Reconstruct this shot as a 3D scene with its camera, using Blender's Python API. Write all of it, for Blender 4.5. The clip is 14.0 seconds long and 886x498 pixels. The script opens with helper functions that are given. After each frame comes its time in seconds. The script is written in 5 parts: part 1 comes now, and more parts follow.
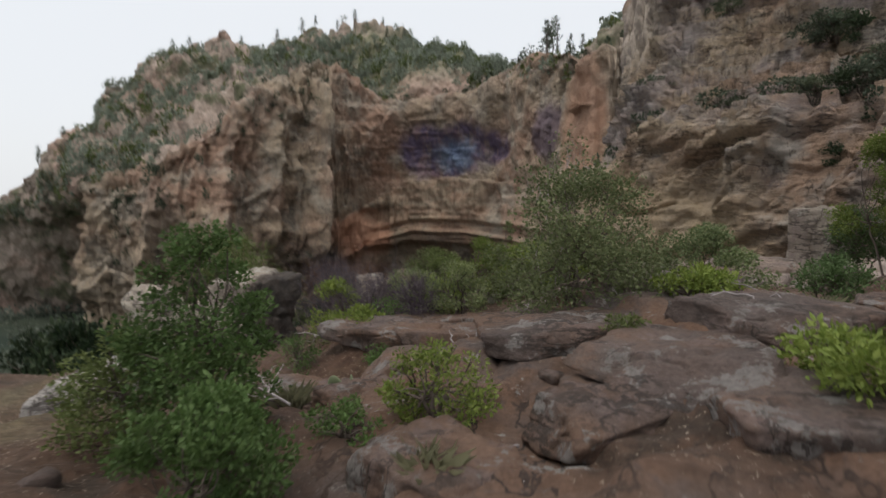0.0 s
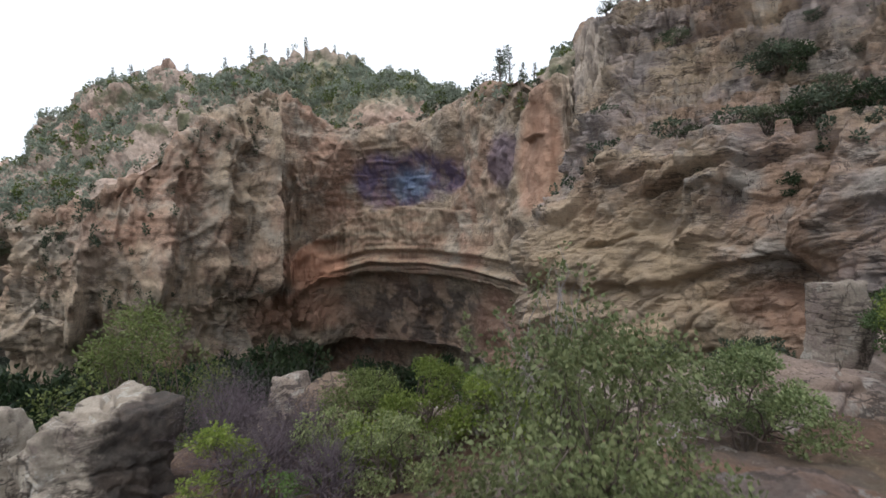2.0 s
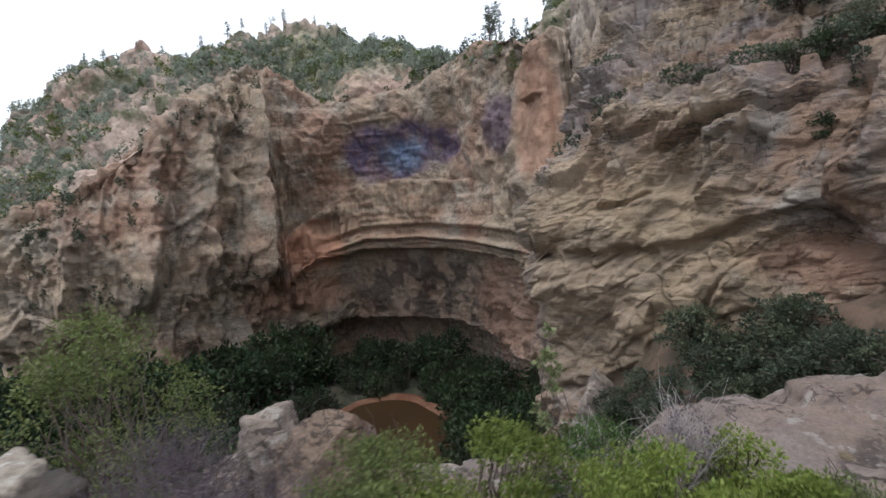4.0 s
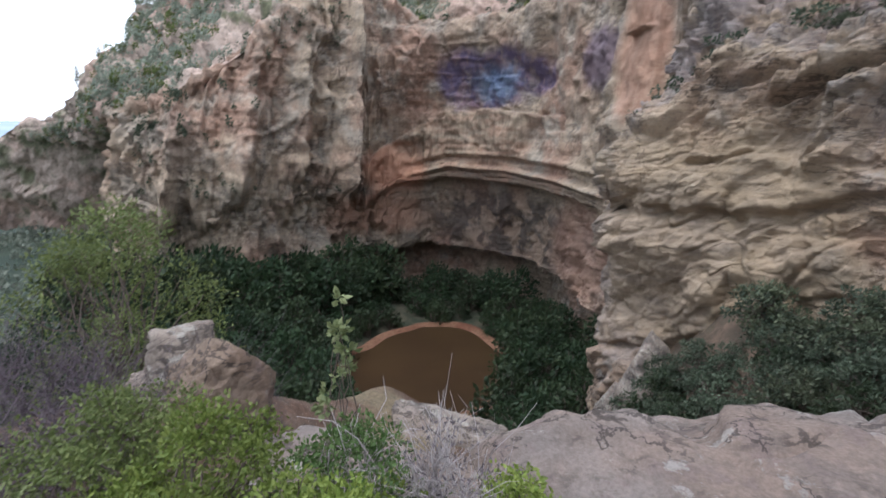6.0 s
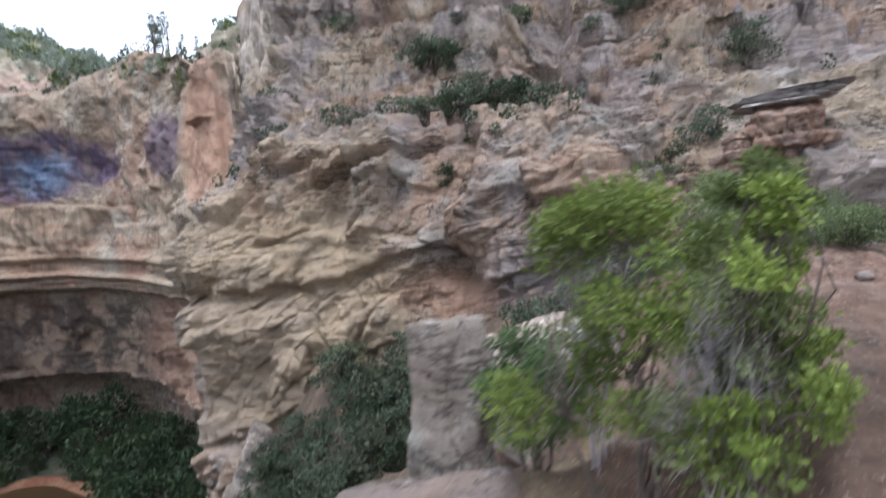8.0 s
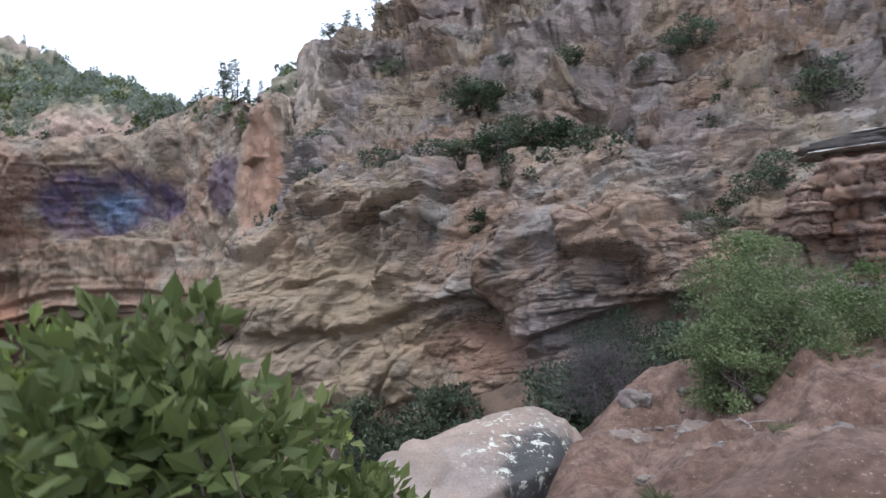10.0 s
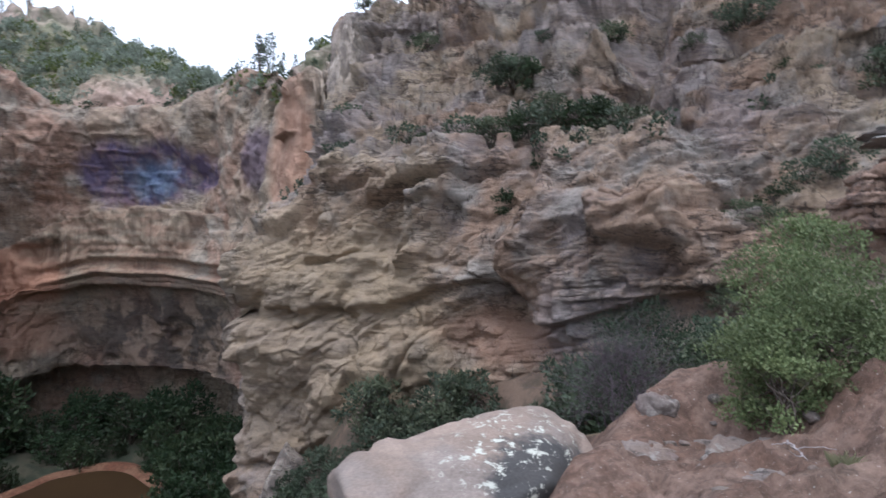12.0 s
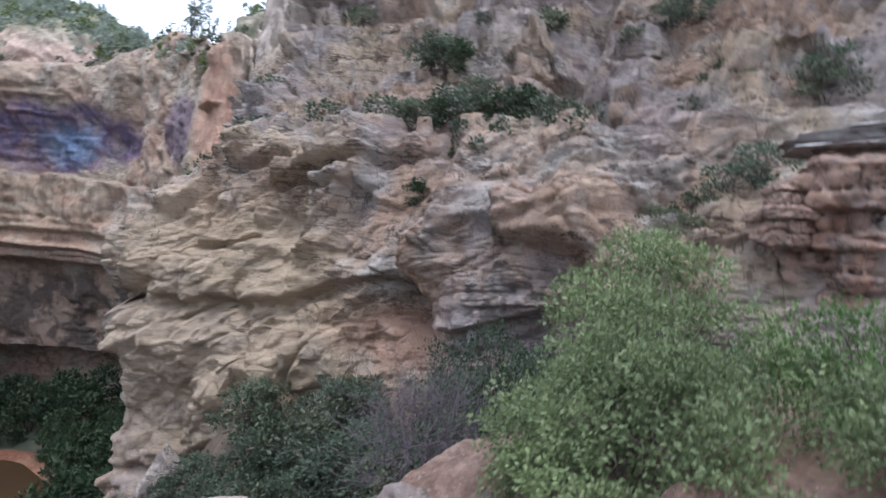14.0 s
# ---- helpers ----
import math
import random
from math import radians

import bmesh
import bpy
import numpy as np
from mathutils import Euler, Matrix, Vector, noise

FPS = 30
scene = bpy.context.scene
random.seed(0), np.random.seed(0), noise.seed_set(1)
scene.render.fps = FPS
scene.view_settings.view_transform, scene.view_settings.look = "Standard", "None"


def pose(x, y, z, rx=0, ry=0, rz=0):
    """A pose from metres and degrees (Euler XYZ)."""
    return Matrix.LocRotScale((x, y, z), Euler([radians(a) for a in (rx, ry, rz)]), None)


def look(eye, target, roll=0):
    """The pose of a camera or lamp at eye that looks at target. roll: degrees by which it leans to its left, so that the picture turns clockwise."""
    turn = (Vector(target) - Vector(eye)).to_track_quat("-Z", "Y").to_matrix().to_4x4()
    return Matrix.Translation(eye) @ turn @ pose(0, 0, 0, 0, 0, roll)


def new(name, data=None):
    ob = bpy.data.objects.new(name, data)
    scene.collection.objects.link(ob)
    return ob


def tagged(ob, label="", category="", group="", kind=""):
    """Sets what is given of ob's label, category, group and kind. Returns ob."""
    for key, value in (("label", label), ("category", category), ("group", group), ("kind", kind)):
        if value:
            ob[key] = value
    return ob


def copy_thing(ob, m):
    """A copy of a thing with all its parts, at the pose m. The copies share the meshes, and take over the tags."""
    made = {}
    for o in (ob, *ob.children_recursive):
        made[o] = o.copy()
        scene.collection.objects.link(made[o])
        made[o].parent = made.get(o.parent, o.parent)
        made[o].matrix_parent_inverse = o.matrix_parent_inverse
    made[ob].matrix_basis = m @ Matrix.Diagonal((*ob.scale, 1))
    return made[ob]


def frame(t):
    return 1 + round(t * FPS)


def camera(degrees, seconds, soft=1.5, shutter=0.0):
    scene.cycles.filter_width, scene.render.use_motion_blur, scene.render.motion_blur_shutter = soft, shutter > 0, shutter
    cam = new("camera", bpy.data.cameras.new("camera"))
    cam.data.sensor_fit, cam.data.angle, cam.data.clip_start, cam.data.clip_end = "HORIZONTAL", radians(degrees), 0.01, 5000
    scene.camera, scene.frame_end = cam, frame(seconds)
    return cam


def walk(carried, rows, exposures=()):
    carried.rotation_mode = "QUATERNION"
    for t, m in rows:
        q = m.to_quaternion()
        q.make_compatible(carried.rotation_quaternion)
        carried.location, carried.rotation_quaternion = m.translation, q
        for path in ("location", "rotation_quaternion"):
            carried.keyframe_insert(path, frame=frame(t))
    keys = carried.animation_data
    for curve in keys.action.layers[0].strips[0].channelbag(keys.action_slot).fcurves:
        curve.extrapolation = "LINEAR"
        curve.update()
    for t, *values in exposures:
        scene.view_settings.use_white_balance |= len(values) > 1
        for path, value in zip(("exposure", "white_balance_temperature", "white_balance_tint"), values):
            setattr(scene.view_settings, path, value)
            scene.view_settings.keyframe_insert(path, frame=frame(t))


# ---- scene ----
cam = camera(79.0, 14.0, 1.5, 0.5)
PATH = [
    (0, (0.49, 0.04, 0.78), (-1.839, 9.750, 0.191), 0.4),
    (0.5, (0.27, 0.56, 1.25), (-1.664, 10.281, -0.109), 3.2),
    (1, (0.20, 1.21, 1.59), (-1.739, 10.979, 0.644), 2.2),
    (1.5, (0.22, 1.97, 1.75), (-1.670, 11.788, 1.520), -0.5),
    (2, (0.23, 2.72, 1.84), (-1.358, 12.593, 1.699), -1.0),
    (2.5, (0.31, 3.15, 1.97), (-1.472, 12.971, 1.312), -0.0),
    (2.7, (0.32, 3.36, 1.95), (-1.433, 13.196, 1.663), -1.0),
    (3.7, (-0.80, 5.15, 1.84), (-2.450, 15.000, 1.200), -4.0),
    (4.8, (-0.16, 7.08, 1.56), (-1.604, 16.951, 0.899), -6.9),
    (5, (-0.04, 7.28, 1.52), (-2.185, 17.020, 0.805), -5.7),
    (5.5, (0.60, 7.20, 1.55), (-2.094, 16.746, 0.294), 1.9),
    (6, (0.86, 7.09, 1.72), (-2.209, 16.417, -0.148), 1.9),
    (6.5, (1.04, 7.06, 1.81), (-2.474, 16.116, -0.553), 3.3),
    (7, (1.21, 6.98, 1.93), (-2.010, 16.198, -0.229), 5.7),
    (7.5, (1.52, 6.93, 2.09), (2.027, 16.836, 0.779), -2.3),
    (8, (3.29, 7.43, 2.12), (6.972, 16.708, 1.586), -4.0),
    (8.5, (4.63, 7.76, 2.36), (6.914, 17.466, 3.056), 0.4),
    (9, (6.17, 8.22, 2.52), (8.887, 17.828, 3.111), -4.0),
    (9.2, (6.47, 8.39, 2.56), (9.379, 17.945, 2.996), -5.6),
    (10.25, (6.48, 8.98, 2.36), (8.900, 18.680, 2.640), 0.0),
    (11.3, (6.97, 9.52, 2.00), (9.239, 19.261, 2.119), 5.4),
    (11.5, (7.04, 9.61, 2.18), (9.005, 19.409, 2.527), 3.7),
    (12, (7.40, 10.03, 2.28), (9.357, 19.837, 2.278), 0.5),
    (12.5, (8.42, 10.92, 2.21), (11.288, 20.501, 2.011), -0.4),
    (13, (9.38, 11.32, 2.23), (12.855, 20.687, 1.748), 2.0),
    (13.5, (10.50, 11.93, 2.55), (13.501, 21.443, 1.910), -2.7),
    (14, (11.08, 12.23, 2.64), (13.796, 21.850, 2.469), 3.7),
]
EXPOSURES = [(0, -0.42, 6400, 8), (0.5, -0.25, 6400, 8), (1, 0.02, 6300, 8), (1.5, 0.0, 6100, 9), (2.5, 0.1, 6100, 9), (5, 0.15, 5750, 10), (6.5, 0.75, 5600, 10), (7.5, 0.85, 5550, 10), (8, 0.8, 5550, 10), (8.5, 0.65, 5500, 10), (9, 0.45, 5500, 10), (12, 0.35, 5450, 12), (13, 0.5, 5400, 12), (14, 0.82, 5350, 12)]
walk(cam, [(t, look(eye, target, roll)) for t, eye, target, roll in PATH], EXPOSURES)

# ---- world, sun ----
world = bpy.data.worlds.new("overcast_sky")
scene.world = world
world.use_nodes = True
wn, wl = world.node_tree.nodes, world.node_tree.links
wn.clear()
sky = wn.new("ShaderNodeTexSky")
sky.sky_type = "NISHITA"
sky.sun_disc = False
sky.sun_elevation, sky.sun_rotation = radians(72), radians(203)
sky.air_density, sky.dust_density, sky.ozone_density = 1.0, 6.0, 0.6
veil = wn.new("ShaderNodeMixRGB")
veil.inputs[0].default_value = 0.72
veil.inputs[2].default_value = (11.0, 11.0, 11.2, 1)
wl.new(sky.outputs[0], veil.inputs[1])
back = wn.new("ShaderNodeBackground")
back.inputs[1].default_value = 0.135
wl.new(veil.outputs[0], back.inputs[0])
wout = wn.new("ShaderNodeOutputWorld")
wl.new(back.outputs[0], wout.inputs[0])

sun_data = bpy.data.lights.new("sun", "SUN")
sun_data.energy, sun_data.angle, sun_data.color = 1.3, radians(18), (1.0, 0.95, 0.88)
sun = new("sun", sun_data)
sun.matrix_world = look((0, 0, 200), (25, 60, 0))


# ---- noise ----
def scramble(ix, iy, iz, seed):
    h = (ix.astype(np.int64) * 374761393 + iy.astype(np.int64) * 668265263 + iz.astype(np.int64) * 2147483647 + seed * 1274126177) & 0xFFFFFFFF
    h = ((h ^ (h >> 13)) * 1274126177) & 0xFFFFFFFF
    h = ((h ^ (h >> 16)) * 2246822519) & 0xFFFFFFFF
    return ((h ^ (h >> 15)) & 0xFFFFFF) / float(0x1000000)


def value_noise(p, seed=0):
    """Smooth noise in -1..1 for an (n, 3) array."""
    f = np.floor(p)
    i = f.astype(np.int64)
    w = p - f
    w = w * w * w * (w * (w * 6 - 15) + 10)
    total = 0.0
    for dx in (0, 1):
        for dy in (0, 1):
            for dz in (0, 1):
                k = (w[:, 0] if dx else 1 - w[:, 0]) * (w[:, 1] if dy else 1 - w[:, 1]) * (w[:, 2] if dz else 1 - w[:, 2])
                total = total + k * scramble(i[:, 0] + dx, i[:, 1] + dy, i[:, 2] + dz, seed)
    return total * 2 - 1


def fbm(p, octaves=4, seed=0, gain=0.5):
    total, amp = 0.0, 1.0
    for k in range(octaves):
        total = total + amp * value_noise(p * 2.03**k + 17.3 * k, seed + k)
        amp *= gain
    return total


def smooth(a, b, x):
    t = np.clip((x - a) / (b - a), 0, 1)
    return t * t * (3 - 2 * t)


# ---- mesh helpers ----
def mesh_from(name, verts, faces, material, smoothed=True):
    me = bpy.data.meshes.new(name)
    verts, faces = np.asarray(verts, np.float32), np.asarray(faces, np.int32)
    n, k = faces.shape
    me.vertices.add(len(verts))
    me.vertices.foreach_set("co", verts.ravel())
    me.loops.add(n * k)
    me.loops.foreach_set("vertex_index", faces.ravel())
    me.polygons.add(n)
    me.polygons.foreach_set("loop_start", np.arange(0, n * k, k, dtype=np.int32))
    me.polygons.foreach_set("loop_total", np.full(n, k, np.int32))
    me.polygons.foreach_set("use_smooth", np.full(n, smoothed))
    me.materials.append(material)
    me.update(calc_edges=True)
    return me


def grid_faces(nv, nu):
    a = (np.arange(nv - 1)[:, None] * nu + np.arange(nu - 1)[None, :]).ravel()
    return np.stack([a, a + 1, a + nu + 1, a + nu], 1)


def spline(net, count, axis):
    """Catmull-Rom through the control points of a net, along one axis."""
    net = np.moveaxis(np.asarray(net, float), axis, 0)
    m = len(net)
    pad = np.concatenate([[2 * net[0] - net[1]], net, [2 * net[-1] - net[-2]]])
    s = np.linspace(0, m - 1, count)
    i = np.minimum(s.astype(int), m - 2)
    t = (s - i).reshape(-1, *([1] * (net.ndim - 1)))
    a, b, c, d = pad[i], pad[i + 1], pad[i + 2], pad[i + 3]
    out = 0.5 * (2 * b + (c - a) * t + (2 * a - 5 * b + 4 * c - d) * t**2 + (3 * b - a - 3 * c + d) * t**3)
    return np.moveaxis(out, 0, axis)


def surface(net, nv, nu):
    return spline(spline(net, nv, 0), nu, 1)


def normals(g):
    n = np.cross(np.gradient(g, axis=1), np.gradient(g, axis=0))
    return n / (np.linalg.norm(n, axis=2, keepdims=True) + 1e-9)


def terraced(p, z, height, amount, seed, soft=0.5):
    """Heights drawn together into ledges with short risers, for bedded slopes."""
    s = z / height + 0.9 * fbm(p * 0.05, 2, seed) + 0.35 * fbm(p * 0.3 / height, 2, seed + 3)
    k = np.floor(s)
    f = s - k
    edge = soft * (0.5 + scramble(k, k * 0, k * 0, seed + 5))
    return z + amount * height * (smooth(edge * 0.5, 0.5 + edge, f) - f)


def sheet(name, net, nv, nu, relief, material, flip=1.0, ledges=None):
    """A rock face: a spline surface pushed in and out along its normals by relief(points, normals, v, u)."""
    g = surface(net, nv, nu)
    n = normals(g) * flip
    v, u = np.meshgrid(np.linspace(0, 1, nv), np.linspace(0, 1, nu), indexing="ij")
    p, nn = g.reshape(-1, 3), n.reshape(-1, 3)
    p = p + nn * relief(p, nn, v.ravel(), u.ravel())[:, None]
    if ledges:
        p[:, 2] = ledges(p, v.ravel())
    f = grid_faces(nv, nu)
    if flip < 0:
        f = f[:, ::-1]
    return new(name, mesh_from(name, p, f, material))


def strata(p, along, height, length, dip, seed, warp=0.6):
    """Bedded, jointed rock: a push in -0.5..0.5 for each block, with rounded noses and cut-back joints."""
    wob = warp * (1.1 * value_noise(p * 0.06, seed) + 0.22 * fbm(p * 0.35, 2, seed + 3)) * min(1.0, height)
    part_of = np.floor(along / (length * 1.9) + 0.8 * fbm(p * 0.16, 3, seed + 13))
    s = (p[:, 2] - dip * (0.5 + scramble(part_of, part_of * 0, part_of * 0, seed + 15)) * along + wob) / height
    s = s + 1.7 * scramble(part_of, part_of * 0, part_of * 0, seed + 17)
    k = np.floor(s)
    f = s - k
    row = scramble(k, k * 0, k * 0, seed)
    c = along / (length * (0.6 + row)) + row * 37 + fbm(p * 0.3, 2, seed + 5) * 0.35
    j = np.floor(c)
    block = scramble(k, j, j * 0, seed + 9)
    bed = 0.62 * smooth(0.0, 0.08, f) - 0.3 * smooth(0.75, 1.0, f)
    gap = np.minimum(c - j, 1 - (c - j)) * 2 * length / height
    bed = bed * (0.25 + 1.1 * scramble(k, j, j * 0, seed + 19))
    return (row - 0.5) * 0.45 + (block - 0.5) * 0.8 + bed - 0.4 + 0.12 * np.minimum(1, gap * 4) - 0.06


def facets(p, size, stretch, seed):
    """Broken rock: each cell of a scattered net is pushed by its own amount and tilted; joints between cells cut in."""
    q = p / size * np.asarray(stretch)
    q = q + 0.25 * np.stack([value_noise(q * 1.3 + 9.1 * a, seed + 40 + a) for a in range(3)], 1)
    i = np.floor(q).astype(np.int64)
    best, second = np.full(len(p), 9.0), np.full(len(p), 9.0)
    push = np.zeros(len(p))
    for dx in (-1, 0, 1):
        for dy in (-1, 0, 1):
            for dz in (-1, 0, 1):
                cx, cy, cz = i[:, 0] + dx, i[:, 1] + dy, i[:, 2] + dz
                c = np.stack([cx + scramble(cx, cy, cz, seed), cy + scramble(cx, cy, cz, seed + 1), cz + scramble(cx, cy, cz, seed + 2)], 1)
                o = q - c
                d = (o * o).sum(1)
                tilt = np.stack([scramble(cx, cy, cz, seed + 3 + a) - 0.5 for a in range(3)], 1)
                value = scramble(cx, cy, cz, seed + 7) - 0.5 + 0.9 * (o * tilt).sum(1)
                closer = d < best
                second = np.where(closer, best, np.minimum(second, d))
                push = np.where(closer, value, push)
                best = np.where(closer, d, best)
    joint = np.sqrt(second) - np.sqrt(best)
    return push * smooth(0.0, 0.16, joint) - 0.12 * np.exp(-((joint / 0.06) ** 2))


# ---- materials ----
class Shade:
    """A small helper round a node material with one Principled surface."""

    def __init__(self, name, roughness=0.9):
        self.mat = bpy.data.materials.new(name)
        self.mat.use_nodes = True
        self.nodes, self.links = self.mat.node_tree.nodes, self.mat.node_tree.links
        self.bsdf = self.nodes["Principled BSDF"]
        self.bsdf.inputs["Roughness"].default_value = roughness
        self.bsdf.inputs["Specular IOR Level"].default_value = 0.25
        self.place = self.nodes.new("ShaderNodeNewGeometry").outputs["Position"]

    def put(self, socket, value):
        if hasattr(value, "is_output"):
            self.links.new(value, socket)
        elif isinstance(value, tuple):
            socket.default_value = (*value, 1) if len(value) == 3 and socket.type == "RGBA" else value
        else:
            socket.default_value = value

    def noise(self, scale, stretch=(1, 1, 1), detail=5.0, rough=0.6, shift=0.0, distortion=0.0, turn=(0, 0, 0)):
        m = self.nodes.new("ShaderNodeMapping")
        m.vector_type = "POINT"
        m.inputs["Rotation"].default_value = turn
        m.inputs["Scale"].default_value = stretch
        m.inputs["Location"].default_value = (shift, shift * 1.7, shift * 0.6)
        self.links.new(self.place, m.inputs["Vector"])
        n = self.nodes.new("ShaderNodeTexNoise")
        n.inputs["Scale"].default_value, n.inputs["Detail"].default_value = scale, detail
        n.inputs["Roughness"].default_value, n.inputs["Distortion"].default_value = rough, distortion
        self.links.new(m.outputs[0], n.inputs["Vector"])
        return n.outputs["Fac"]

    def cells(self, scale, feature="F1", stretch=(1, 1, 1)):
        m = self.nodes.new("ShaderNodeMapping")
        m.inputs["Scale"].default_value = stretch
        self.links.new(self.place, m.inputs["Vector"])
        n = self.nodes.new("ShaderNodeTexVoronoi")
        n.feature = feature
        n.inputs["Scale"].default_value = scale
        self.links.new(m.outputs[0], n.inputs["Vector"])
        return n.outputs["Distance"]

    def ramp(self, value, low, high, a=0.0, b=1.0):
        n = self.nodes.new("ShaderNodeMapRange")
        n.interpolation_type = "SMOOTHSTEP"
        self.put(n.inputs["Value"], value)
        for key, v in (("From Min", low), ("From Max", high), ("To Min", a), ("To Max", b)):
            n.inputs[key].default_value = v
        return n.outputs["Result"]

    def math(self, kind, a, b=0.0):
        n = self.nodes.new("ShaderNodeMath")
        n.operation = kind
        self.put(n.inputs[0], a)
        self.put(n.inputs[1], b)
        return n.outputs[0]

    def mix(self, fac, a, b, kind="MIX"):
        n = self.nodes.new("ShaderNodeMixRGB")
        n.blend_type = kind
        self.put(n.inputs[0], fac)
        self.put(n.inputs[1], a)
        self.put(n.inputs[2], b)
        return n.outputs[0]

    def gain(self, colour, value):
        """The colour times a grey value."""
        c = self.nodes.new("ShaderNodeCombineColor")
        for k in range(3):
            self.put(c.inputs[k], value)
        return self.mix(1.0, colour, c.outputs[0], "MULTIPLY")

    def near(self, centre, size, soft=0.35, wobble=0.0, scale=0.2):
        """1 inside an ellipsoid, 0 outside, with a ragged edge."""
        m = self.nodes.new("ShaderNodeMapping")
        m.vector_type = "TEXTURE"
        m.inputs["Location"].default_value = centre
        m.inputs["Scale"].default_value = size
        self.links.new(self.place, m.inputs["Vector"])
        n = self.nodes.new("ShaderNodeVectorMath")
        n.operation = "LENGTH"
        self.links.new(m.outputs[0], n.inputs[0])
        d = n.outputs["Value"]
        if wobble:
            d = self.math("ADD", d, self.math("MULTIPLY", self.math("SUBTRACT", self.noise(scale, detail=6, rough=0.65, shift=centre[2]), 0.5), wobble))
        return self.ramp(d, 1 - soft, 1 + soft, 1.0, 0.0)

    def bump(self, *layers):
        last = None
        for value, strength, distance in layers:
            n = self.nodes.new("ShaderNodeBump")
            n.inputs["Strength"].default_value, n.inputs["Distance"].default_value = strength, distance
            self.links.new(value, n.inputs["Height"])
            if last:
                self.links.new(last, n.inputs["Normal"])
            last = n.outputs[0]
        self.links.new(last, self.bsdf.inputs["Normal"])

    def colour(self, value):
        self.put(self.bsdf.inputs["Base Color"], value)
        return self


def fissures(s, size, amount=0.75):
    """Short, wavering dark cracks, mostly along the beds, in patches; their shade is painted as colour."""
    total = None
    for scale, stretch, shift, width, turn in ((0.22, (0.45, 0.45, 1.5), 7, 0.016, (0, 0.25, 0)), (0.6, (0.4, 0.4, 1.3), 17, 0.036, (0, 0.35, 0)), (0.2, (1.3, 1.3, 0.35), 27, 0.012, (0.2, -0.2, 0))):
        line = s.math("ABSOLUTE", s.math("SUBTRACT", s.noise(scale * size, stretch, 7, 0.6, shift, 0.0, turn), 0.5))
        here = s.ramp(s.noise(0.16 * size, detail=4, shift=shift + 3), 0.46, 0.58)
        line = s.math("MULTIPLY", s.ramp(line, width * 0.3, width, 1.0, 0.0), here)
        total = line if total is None else s.math("MAXIMUM", total, line)
    return s.math("MULTIPLY", total, amount)


def cliff_colour(s, tan, red, grey, dark, streaks=0.6, dip=(1, 1, 1), size=1.0, cracked=0.75):
    c = s.mix(s.ramp(s.noise(0.045 * size, detail=5, shift=3), 0.4, 0.62), tan, red)
    c = s.mix(s.ramp(s.noise(0.16 * size, detail=7, shift=11), 0.45, 0.68), c, grey)
    beds = s.noise(0.5 * size, (0.12 * dip[0], 0.12 * dip[1], 1.6 * dip[2]), 7, 0.7, 5)
    c = s.gain(c, s.ramp(beds, 0.3, 0.7, 0.84, 1.12))
    c = s.mix(s.math("MULTIPLY", s.ramp(s.noise(0.1 * size, (1, 1, 0.6), 8, 0.68, 61), 0.53, 0.63), 0.4), c, s.mix(0.5, dark, grey))
    c = s.mix(s.math("MULTIPLY", s.ramp(s.noise(0.21 * size, (1, 1, 0.7), 8, 0.7, 81), 0.58, 0.68), 0.4), c, (0.41, 0.335, 0.245))
    c = s.mix(s.math("MULTIPLY", s.ramp(s.noise(0.3 * size, (1, 1, 0.09), 6, 0.65, 21), 0.56, 0.74), streaks), c, dark)
    c = s.gain(c, s.ramp(s.noise(1.1 * size, detail=7, rough=0.65, shift=2), 0.3, 0.72, 0.8, 1.16))
    c = s.mix(fissures(s, size, cracked), c, (0.055, 0.042, 0.036))
    return s.gain(c, s.ramp(s.noise(7.0, detail=6, rough=0.7), 0.3, 0.7, 0.86, 1.12))


TAN, RED, DARK = (0.34, 0.27, 0.195), (0.31, 0.20, 0.145), (0.07, 0.057, 0.052)

s = Shade("alcove_sandstone")
c = cliff_colour(s, TAN, RED, (0.33, 0.285, 0.23), DARK, 0.5, cracked=0.5)
# red face beside the slot, red block at the arch
c = s.mix(s.math("MULTIPLY", s.near((1.8, 81, 14), (3.4, 9, 9.3), 0.3, 0.9), 0.7), c, s.gain((0.44, 0.25, 0.17), s.ramp(s.noise(0.5, (1, 1, 0.5), 7, 0.65, 4), 0.3, 0.7, 0.8, 1.15)))
c = s.mix(s.math("MULTIPLY", s.near((7.2, 77, 20), (2.4, 7, 9), 0.25, 0.4), 0.85), c, s.gain((0.50, 0.42, 0.34), s.ramp(s.noise(1.4, (1, 1, 0.1), 6, 0.65, 4), 0.36, 0.62, 0.4, 1.15)))
c = s.mix(s.math("MULTIPLY", s.near((-44, 111, -3), (6.5, 10, 5.5), 0.25, 0.6), 0.85), c, (0.43, 0.225, 0.145))
c = s.mix(s.math("MULTIPLY", s.near((-45, 108, -13), (12, 12, 5), 0.3, 0.9), 0.6), c, (0.37, 0.19, 0.125))
